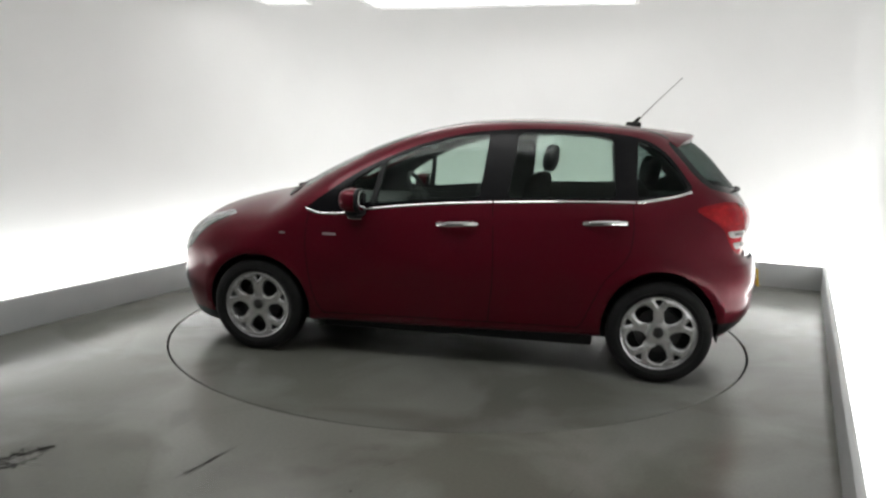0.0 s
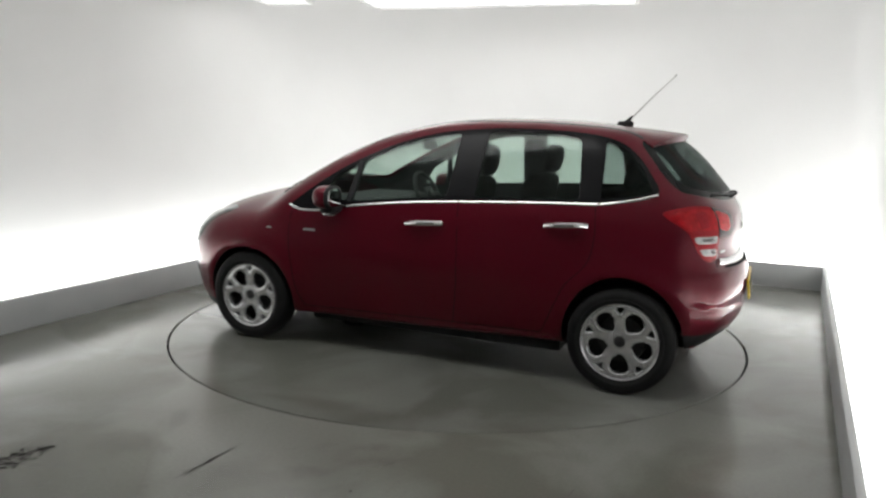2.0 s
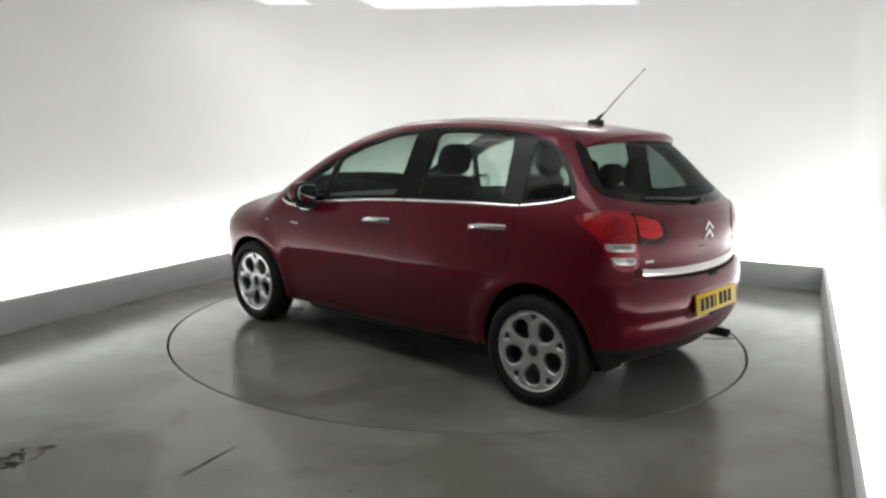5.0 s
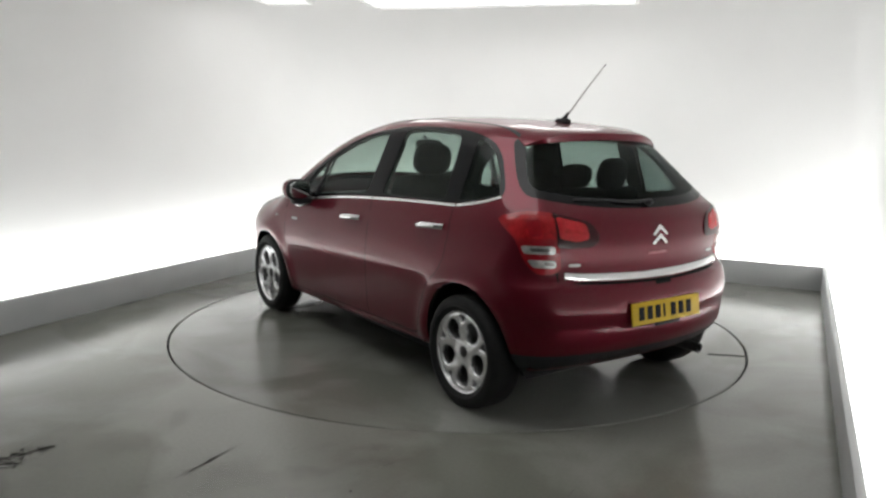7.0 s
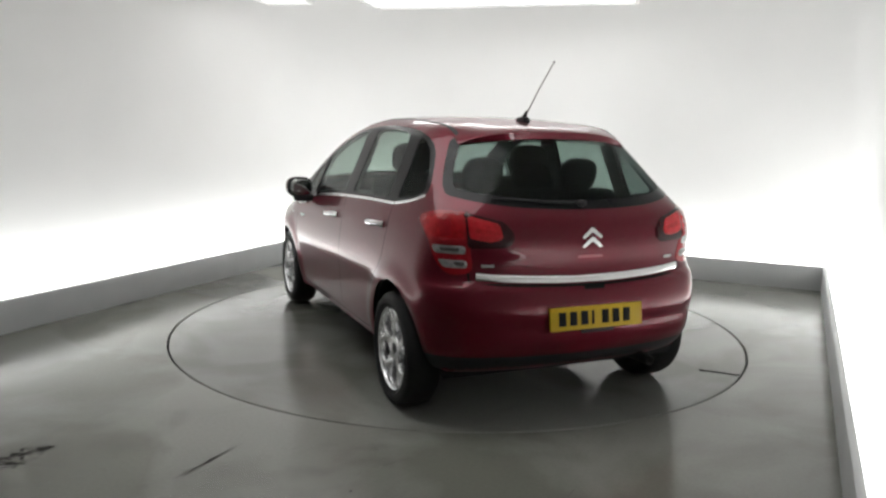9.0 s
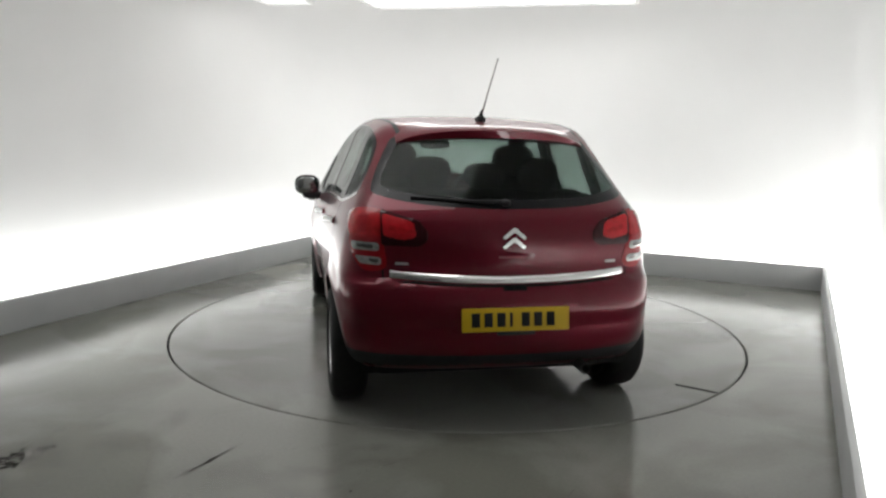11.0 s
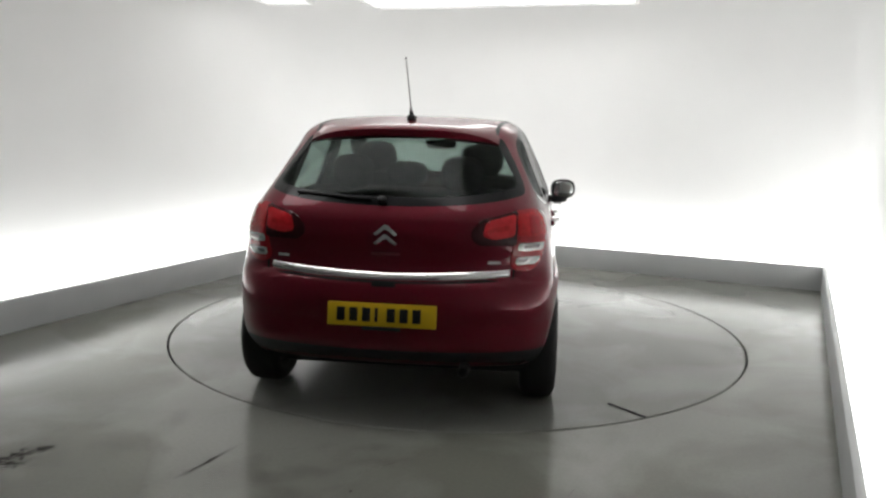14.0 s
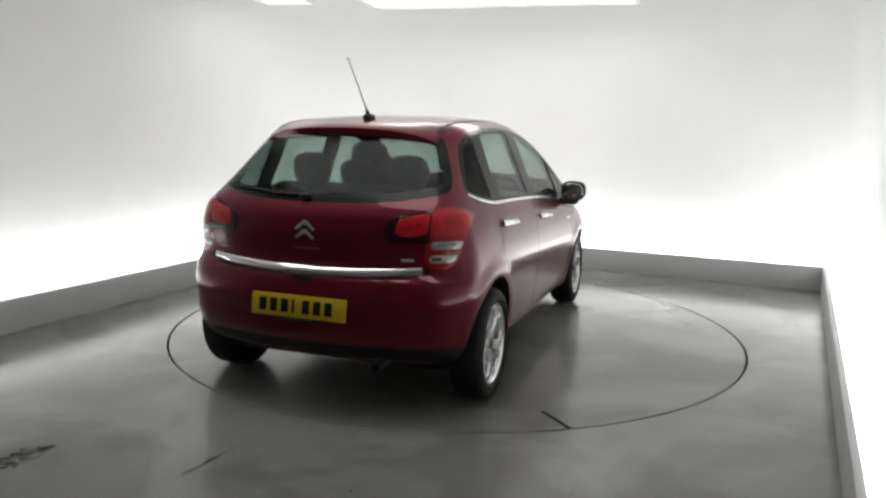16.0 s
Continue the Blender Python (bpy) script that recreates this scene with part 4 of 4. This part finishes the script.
def build_tail(car, gate):
    """Spoiler, aerial, wiper, strip, badge, number plate and exhaust."""
    bm = bmesh.new()
    n = 25
    rows = []
    for i in range(n):
        y = -0.50 + 1.0 * i / (n - 1)
        e = abs(y) / 0.50
        x1 = -1.425 + 0.125 * e ** 2.5
        zt = 1.437 - 0.03 * e ** 2.2
        top, mid_z, end_z = [float(meet([(q, y, 2.2)], (0, 0, -1))[0][2]) for q in (-1.10, -1.25, x1 + 0.02)]
        k = e ** 5                              # the ends run out into the roof's skin
        z2, z3 = (zt + 0.010) * (1 - k) + (mid_z + 0.004) * k, (zt - 0.008) * (1 - k) + (end_z + 0.006) * k
        thin = 1 - 0.6 * k
        rows.append([bm.verts.new(p) for p in ((-1.10, y, top + 0.001), (-1.25, y, z2), (x1 + 0.02, y, z3), (x1, y, z3 - 0.012), (x1 + 0.010, y, z3 - 0.048 * thin), (-1.28, y, z3 - 0.062 * thin), (-1.10, y, top - 0.03))])
    for a, b in zip(rows, rows[1:]):
        for k in range(6):
            bm.faces.new((a[k], a[k + 1], b[k + 1], b[k]))
        bm.faces.new((a[6], a[0], b[0], b[6]))
    bm.faces.new(rows[0])
    bm.faces.new(rows[-1])
    part("roof_spoiler", bm, M_PAINT, gate, "dark red roof spoiler", 50)
    bm = bmesh.new()
    z0 = float(meet([(-1.05, 0, 2.2)], (0, 0, -1))[0][2])
    box(bm, (-1.100, -0.021, z0 - 0.012), (-1.000, 0.021, z0 + 0.028), 0.014)
    tube(bm, [(-1.05, 0, z0 + 0.012), (-1.09, 0, z0 + 0.06)], 0.017, 10, 0.006)
    a = part("aerial", bm, M_BLACK, car, "whip aerial with black rubber foot")
    bm = bmesh.new()
    tube(bm, spline([(-1.085, -0.002, z0 + 0.045), (-1.20, -0.006, z0 + 0.17), (-1.335, -0.012, 1.775)], 6), 0.0042, 8, 0.0026)
    part("aerial_whip", bm, M_STEEL, a, "thin grey steel whip")
    bm = bmesh.new()
    ellipsoid(bm, (-1.335, -0.012, 1.775), (0.005, 0.005, 0.005), None, 8)
    part("aerial_tip", bm, M_BLACK, a)
    # wiper
    bm = bmesh.new()
    p = skin_points([(0.03, 1.062), (0.03, 1.074), (0.18, 1.080), (0.36, 1.092)], "tail")
    nr = skin_normal(p)
    tube(bm, spline([Vector(a + b * o) for a, b, o in zip(p, nr, (0.004, 0.022, 0.016, 0.012))], 6), 0.008, 8, 0.004)
    ellipsoid(bm, Vector(p[1] + nr[1] * 0.014), (0.026, 0.024, 0.018), None, 14)
    w = part("rear_wiper", bm, M_BLACK, gate, "black rear wiper at rest")
    bm = bmesh.new()
    q = skin_points([(0.47, 1.095), (0.36, 1.093), (0.2, 1.083), (0.08, 1.078)], "tail")
    nr = skin_normal(q)
    tube(bm, spline([Vector(a + b * 0.008) for a, b in zip(q, nr)], 6), 0.006, 8)
    part("wiper_blade", bm, M_BLACK, w)
    # bright strip over the bumper
    part("tailgate_strip", skin_ribbon(((0.575, 0.746), (0.45, 0.736), (0.2, 0.728), (0.0, 0.726), (-0.2, 0.728), (-0.45, 0.736), (-0.585, 0.746)), "tail", 0.034, 0.010), M_CHROME, gate, "chrome strip across the tailgate")
    # dark shut line, set close below the strip to paint its shadow too
    part("tailgate_gap", skin_ribbon(((0.60, 0.721), (0.45, 0.711), (0.2, 0.703), (0.0, 0.701), (-0.2, 0.703), (-0.45, 0.711), (-0.60, 0.721)), "tail", 0.010, 0.001), M_SLOT, gate)
    # Flat patch for the release recess; its shade is painted as near black.
    bm = skin_patch(outline((-0.06, 0.680), (0.06, 0.680), (0.055, 0.699), (-0.055, 0.699), r=0.008), "tail", 0.002, 0.01, 0.03)
    part("release_recess", bm, M_SLOT, gate, "tailgate release recess, its shade painted near black")
    # badge of two plain chevrons
    for dz in (0.0, -0.043):
        z = 0.968 + dz
        bm = skin_patch([Vector(q) for q in ((-0.058, z - 0.044, 0), (-0.044, z - 0.052, 0), (-0.006, z - 0.024, 0), (0.006, z - 0.024, 0), (0.044, z - 0.052, 0), (0.058, z - 0.044, 0), (0.010, z - 0.003, 0), (0, z, 0), (-0.010, z - 0.003, 0))], "tail", 0.010, 0.004, 0.05)
        part("badge_chevron", bm, M_CHROME, gate, "chrome chevron badge")
    for n, y0, y1, z, h in (("lettering_bar", -0.07, 0.07, 0.824, 0.012), ("model_badge", 0.490, 0.55, 0.790, 0.012), ("model_badge", -0.545, -0.485, 0.790, 0.013)):
        part(n, skin_patch(outline((y0, z), (y1, z), (y1, z + h), (y0, z + h), r=0.004), "tail", 0.003, 0.003, 0.05), M_SATIN if n == "model_badge" else M_DULLBADGE, gate, "small chrome badge bar")
    # number plate
    bm = bmesh.new()
    box(bm, (-0.006, -0.26, -0.055), (0.006, 0.26, 0.055), 0.004)
    tilt = pose(-1.846, 0, 0.550, 0, 8, 0)
    plate = part("number_plate", bm, M_YELLOW, car, "yellow number plate with dark characters as bars")
    plate.matrix_basis = tilt
    y = 0.215
    for w, gap in ((0.040, 0.021), (0.040, 0.021), (0.040, 0.021), (0.014, 0.043), (0.040, 0.021), (0.040, 0.021), (0.040, 0)):
        bm = bmesh.new()
        box(bm, (-0.0085, y - w, -0.033), (-0.004, y, 0.033), 0.001)
        part("character_bar", bm, M_INK, plate)
        y -= w + gap
    bm = bmesh.new()
    box(bm, (-0.009, -0.09, -0.072), (0.005, 0.09, -0.057), 0.002)
    part("plate_strip", bm, M_BLACK, plate)
    bm = skin_patch(outline((-0.31, 0.478), (0.31, 0.478), (0.33, 0.62), (-0.33, 0.62), r=0.03), "tail", 0.001, 0.004, 0.05)
    part("plate_recess", bm, M_PAINT, car)
    # exhaust
    bm = bmesh.new()
    lathe(bm, [(0.027, -1.45), (0.027, -1.785), (0.024, -1.785), (0.022, -1.72)], 20, "x", (0, -0.385, 0.272))
    part("exhaust_pipe", bm, M_DARKSTEEL, car, "dull steel exhaust tip")
    bm = bmesh.new()
    box(bm, (-1.62, -0.60, 0.265), (-1.32, -0.20, 0.36), 0.04)
    part("silencer", bm, M_DARKSTEEL, car)
    bm = bmesh.new()
    tube(bm, [(-1.20, -0.66, 0.27), (-1.20, 0.66, 0.27)], 0.04, 10)
    part("rear_axle", bm, M_BLACK, car)
    bm = bmesh.new()
    tube(bm, spline([(1.20, 0.66, 0.14 + 0.1), (1.16, 0.66, 0.9), (1.14, 0.35, 1.03), (1.15, 0, 1.035), (1.14, -0.35, 1.03)][2:], 5), 0.012, 8)
    part("windscreen_wiper", bm, M_BLACK, car)
    part("cowl_panel", skin_patch(outline((1.10, -0.62), (1.17, -0.3), (1.18, 0.0), (1.17, 0.3), (1.10, 0.62), (1.02, 0.62), (1.085, 0.3), (1.095, 0.0), (1.085, -0.3), (1.02, -0.62), r=0.03), "top", 0.006, 0.01, 0.05), M_BLACK, car, "black cowl below the windscreen")


# sooty exhaust, dark caps and bolts; on the hub disc it paints in shade
M_DARKSTEEL = material("dark_steel", (0.03, 0.03, 0.03), rough=0.6, metal=0.5, var=0.3, scale=40)
M_DULLBADGE = material("dull_chrome", (0.20, 0.06, 0.07), rough=0.35, metal=0.8, var=0.1, scale=80)


def build_wheel(car):
    """Silver alloy wheel with five broad forked spokes; the outer face looks along +y."""
    # Hub disc is near black: the shade behind the spoke holes is in its colour.
    bm = bmesh.new()
    lathe(bm, [(0.02, 0.0), (0.13, 0.0), (0.135, -0.02), (0.135, -0.05), (0.02, -0.05)], 32)
    w = part("wheel", bm, M_DARKSTEEL, car, "alloy wheel with black tyre")
    bm = bmesh.new()
    R, r = TYRE_R, 0.212
    lathe(bm, [(r - 0.008, -0.085), (r + 0.015, -0.098), (R - 0.05, -0.102), (R - 0.022, -0.092), (R - 0.006, -0.075), (R, -0.05), (R, 0.045), (R - 0.006, 0.068), (R - 0.022, 0.083), (R - 0.045, 0.090),
               (r + 0.030, 0.088), (r + 0.026, 0.091), (r + 0.022, 0.087), (r + 0.006, 0.079), (r - 0.006, 0.070)], 72)
    part("tyre", bm, M_RUBBER, w, "black rubber tyre")
    bm = bmesh.new()
    lathe(bm, [(0.197, -0.085), (0.192, -0.04), (0.190, 0.03), (0.200, 0.060), (0.206, 0.074), (0.213, 0.078), (0.216, 0.074), (0.212, 0.062), (0.206, 0.0), (0.206, -0.085)], 72)
    part("rim", bm, M_ALLOY, w, "polished silver rim")
    # spoke disc: a plate with five round windows and five small slots
    bm = bmesh.new()
    loops = [[(0.203 * math.cos(2 * math.pi * i / 80), 0.203 * math.sin(2 * math.pi * i / 80)) for i in range(80)]]
    for k in range(5):
        a = math.pi / 2 + 2 * math.pi * k / 5 + math.pi / 5
        ca, sa = math.cos(a), math.sin(a)
        hole = []
        for i in range(24):
            t = 2 * math.pi * i / 24
            u, v = 0.125 + 0.056 * math.cos(t), (0.050 + 0.013 * math.cos(t)) * math.sin(t)
            hole.append((u * ca - v * sa, u * sa + v * ca))
        loops.append(hole)
        a = math.pi / 2 + 2 * math.pi * k / 5
        ca, sa = math.cos(a), math.sin(a)
        slot = []
        for q in rounded([(0.150, 0.0, 0), (0.187, 0.024, 0), (0.192, 0.0, 0), (0.187, -0.024, 0)], 0.008, 3):
            slot.append((q[0] * ca - q[1] * sa, q[0] * sa + q[1] * ca))
        loops.append(slot)

    def dish(x, y):
        d = math.hypot(x, y)
        return 0.052 + 0.018 * math.sin(min(1, d / 0.203) * math.pi / 2)
    for lp in loops:
        vs = [bm.verts.new((x, 0, z)) for x, z in lp]
        for a, b in zip(vs, vs[1:] + vs[:1]):
            bm.edges.new((a, b))
    bmesh.ops.triangle_fill(bm, use_beauty=True, use_dissolve=False, edges=bm.edges[:], normal=(0, 1, 0))
    bmesh.ops.recalc_face_normals(bm, faces=bm.faces)
    for f in bm.faces:
        if f.normal.y < 0:
            f.normal_flip()
    ring = [v for v in bm.verts]
    edges_rim = [e for e in bm.edges if e.is_boundary]
    made = {}
    for v in ring:
        v.co.y = dish(v.co.x, v.co.z)
    for e in edges_rim:
        for v in e.verts:
            if v not in made:
                made[v] = bm.verts.new((v.co.x, v.co.y - 0.035, v.co.z))
    for e in edges_rim:
        a, b = e.verts
        bm.faces.new((a, b, made[b], made[a]))
    bmesh.ops.bevel(bm, geom=[e for e in edges_rim if e.is_valid], offset=0.006, segments=2, affect="EDGES", profile=0.5)
    part("spokes", bm, M_ALLOY, w, "five forked silver spokes", 60)
    bm = bmesh.new()
    lathe(bm, [(0.001, 0.066), (0.025, 0.065), (0.031, 0.061), (0.033, 0.048)], 24)
    part("centre_cap", bm, M_DARKSTEEL, w, "dark grey centre cap")
    for k in range(4):
        a = 2 * math.pi * k / 4 + 0.5
        bm = bmesh.new()
        lathe(bm, [(0.001, 0.057), (0.008, 0.057), (0.009, 0.048)], 10, "y", (0.048 * math.cos(a), 0, 0.048 * math.sin(a)))
        part("wheel_bolt", bm, M_DARKSTEEL, w)
    bm = bmesh.new()
    lathe(bm, [(0.205, -0.06), (0.14, -0.06), (0.14, -0.055), (0.03, -0.055)], 32)
    part("brake_backplate", bm, M_BLACK, w)
    return w


def seat_block(bm, lo, hi, lean=0.0, bevel=0.05):
    vs = box(bm, lo, hi, bevel, None, 4)
    z0 = lo[2]
    for v in bm.verts:
        if v in vs:
            v.co.x -= (v.co.z - z0) * lean


def build_cabin(car):
    for y, back in ((0.36, 0.03), (-0.36, 0.26)):
        bm = bmesh.new()
        seat_block(bm, (-back, y - 0.25, 0.40), (0.52 - back, y + 0.25, 0.58), 0, 0.06)
        s = part("front_seat", bm, M_FABRIC, car, "charcoal cloth front seat")
        bm = bmesh.new()
        seat_block(bm, (-0.12 - back, y - 0.235, 0.52), (0.04 - back, y + 0.235, 1.13), 0.22, 0.07)
        part("backrest", bm, M_FABRIC, s)
        bm = bmesh.new()
        ellipsoid(bm, (-0.24 - back, y, 1.235), (0.055, 0.135, 0.10), pose(0, 0, 0, 0, -10, 0), 20, 2.8)
        part("headrest", bm, M_FABRIC, s)
    bm = bmesh.new()
    seat_block(bm, (-0.88, -0.62, 0.40), (-0.40, 0.62, 0.60), 0, 0.06)
    s = part("rear_seat", bm, M_FABRIC, car, "charcoal cloth rear bench")
    bm = bmesh.new()
    seat_block(bm, (-1.02, -0.60, 0.50), (-0.86, 0.60, 1.10), 0.25, 0.06)
    part("backrest", bm, M_FABRIC, s)
    for y, h in ((0.30, 0.095), (0.0, 0.07), (-0.30, 0.095)):
        bm = bmesh.new()
        ellipsoid(bm, (-1.17, y, 1.155 + 0.3 * h), (0.045, 0.115, h), pose(0, 0, 0, 0, -12, 0), 20, 2.8)
        part("headrest", bm, M_FABRIC, s)
    bm = bmesh.new()
    box(bm, (0.55, -0.70, 0.62), (1.12, 0.70, 0.93), 0.09, None, 4)
    part("dashboard", bm, M_CABIN, car, "dark grey dashboard")
    bm = bmesh.new()
    rings = []
    m = pose(0.47, -0.36, 0.93, 0, -62, 0)
    n = 36
    for i in range(n):
        t = 2 * math.pi * i / n
        rings.append([bm.verts.new(m @ Vector(((0.18 + 0.016 * math.cos(u)) * math.cos(t), (0.18 + 0.016 * math.cos(u)) * math.sin(t), 0.016 * math.sin(u)))) for u in np.linspace(0, 2 * math.pi, 9)[:-1]])
    for i in range(n):
        a, b = rings[i], rings[(i + 1) % n]
        for k in range(8):
            bm.faces.new((a[k], a[(k + 1) % 8], b[(k + 1) % 8], b[k]))
    sw = part("steering_wheel", bm, M_CABIN, car, "black steering wheel on the car's offside")
    bm = bmesh.new()
    box(bm, (-0.06, -0.07, -0.02), (0.06, 0.07, 0.025), 0.02, m)
    box(bm, (-0.02, -0.17, -0.01), (0.02, 0.17, 0.01), 0.005, m)
    tube(bm, [m @ Vector((0, 0, -0.02)), m @ Vector((0, 0, -0.25))], 0.035, 10)
    part("steering_hub", bm, M_CABIN, sw)
    bm = bmesh.new()
    ellipsoid(bm, (0.30, 0, 1.315), (0.018, 0.115, 0.035), pose(0, 0, 0, 0, 10, 0), 20, 3)
    tube(bm, [(0.31, 0, 1.33), (0.36, 0, 1.375)], 0.01, 8)
    part("inner_mirror", bm, M_BLACK, car, "black inner rear-view mirror")
    bm = bmesh.new()
    box(bm, (-1.62, -0.66, 0.33), (1.10, 0.66, 0.37), 0.01)
    part("cabin_floor", bm, M_CABIN, car)
    # Unseen boxes, added to stop light leaking through below the car.
    bm = bmesh.new()
    box(bm, (-0.86, -0.64, 0.140), (0.86, 0.64, 0.225), 0.02)
    box(bm, (0.85, -0.54, 0.145), (1.62, 0.54, 0.225), 0.02)
    box(bm, (-1.50, -0.60, 0.187), (-0.85, 0.60, 0.28), 0.02)
    part("light_block_tray", bm, M_BLACK, car, "black boxes added under the car to block light")
    bm = bmesh.new()
    box(bm, (-1.62, -0.58, 0.99), (-1.16, 0.58, 1.01), 0.006)
    part("parcel_shelf", bm, M_CABIN, car, "dark parcel shelf behind the rear seat")


car = build_car()


# ---------------------------------------------------------------- marks on the floor
def floor_mark(name, pts, mat, label, category, rise=0.0015):
    bm = bmesh.new()
    bm.faces.new([bm.verts.new((x, y, 0.0)) for x, y in pts])
    bmesh.ops.solidify(bm, geom=bm.faces[:], thickness=0.0015)
    for v in bm.verts:
        v.co.z = rise if abs(v.co.z) > 0.0001 else 0.0002
    ob = finish(bm, name, mat, smooth=0)
    return tagged(ob, label, category, kind="structure")


def streak(name, a, b, width, mat, label, category, ragged=0.3, rise=0.0015):
    """A thin ragged mark on the floor from a to b."""
    a, b = Vector((*a, 0)), Vector((*b, 0))
    d = b - a
    n = Vector((-d.y, d.x, 0)).normalized()
    left, right = [], []
    for i in range(25):
        t = i / 24
        w = width / 2 * (math.sin(math.pi * min(max(t, 0.04), 0.96)) ** 0.6) * (1 + ragged * random.uniform(-1, 1))
        off = n * width * 0.35 * ragged * math.sin(7 * t + 2)
        p = a + d * t + off
        left.append((p + n * w)[:2])
        right.append((p - n * w)[:2])
    return floor_mark(name, left + right[::-1], mat, label, category, rise)


streak("floor_stain", (-1.97, -2.56), (-1.75, -2.29), 0.13, M_STAIN, "dark damp streak on the painted floor", "stain", 0.35)
streak("floor_damp", (-2.15, -2.75), (-1.25, -1.85), 0.55, M_DAMP, "faint brown damp patch on the painted floor", "stain", 0.25, 0.001)
streak("floor_damp", (-1.25, -2.75), (-0.2, -2.25), 0.5, M_DAMP, "faint brown damp patch near a floor crack", "stain", 0.25, 0.001)
streak("floor_crack", (-1.126, -2.564), (-0.947, -2.197), 0.011, M_SCRATCH, "thin dark crack in the painted floor", "crack", 0.5)
streak("floor_crack", (0.445, -2.613), (0.497, -2.535), 0.006, M_SCRATCH, "thin dark crack in the painted floor", "crack", 0.5)
streak("floor_spot", (-0.405, -2.615), (-0.392, -2.609), 0.012, M_STAIN, "small dark spot on the painted floor", "stain", 0.3)


# ---------------------------------------------------------------- what moves
def motions():
    """The deck turns clockwise at a near even pace and carries the car with it."""
    heading = [(0.0, 169.07), (0.5, 165.99), (1.0, 163.11), (1.5, 160.37), (2.0, 157.56), (2.5, 154.52), (3.0, 150.83), (3.5, 147.94), (4.0, 145.09),
               (4.5, 142.15), (5.0, 139.22), (5.5, 136.27), (6.0, 132.52), (6.5, 129.59), (7.0, 126.67), (7.5, 123.81), (8.0, 120.89), (8.5, 118.01), (9.0, 114.36),
               (9.5, 111.44), (10.0, 108.51), (10.5, 105.59), (11.0, 102.66), (11.5, 99.74), (12.0, 96.07), (12.5, 93.16), (13.0, 90.23), (13.5, 87.33),
               (14.0, 84.40), (14.5, 81.44), (15.0, 77.71), (15.5, 74.68), (16.0, 71.71)]
    walk(turntable, [(t, pose(0, 0, 0, 0, 0, a)) for t, a in heading])
    walk(car, [(t, pose(0, 0, 0, 0, 0, a) @ pose(-0.136, 0.157, 0.0)) for t, a in heading])


motions()
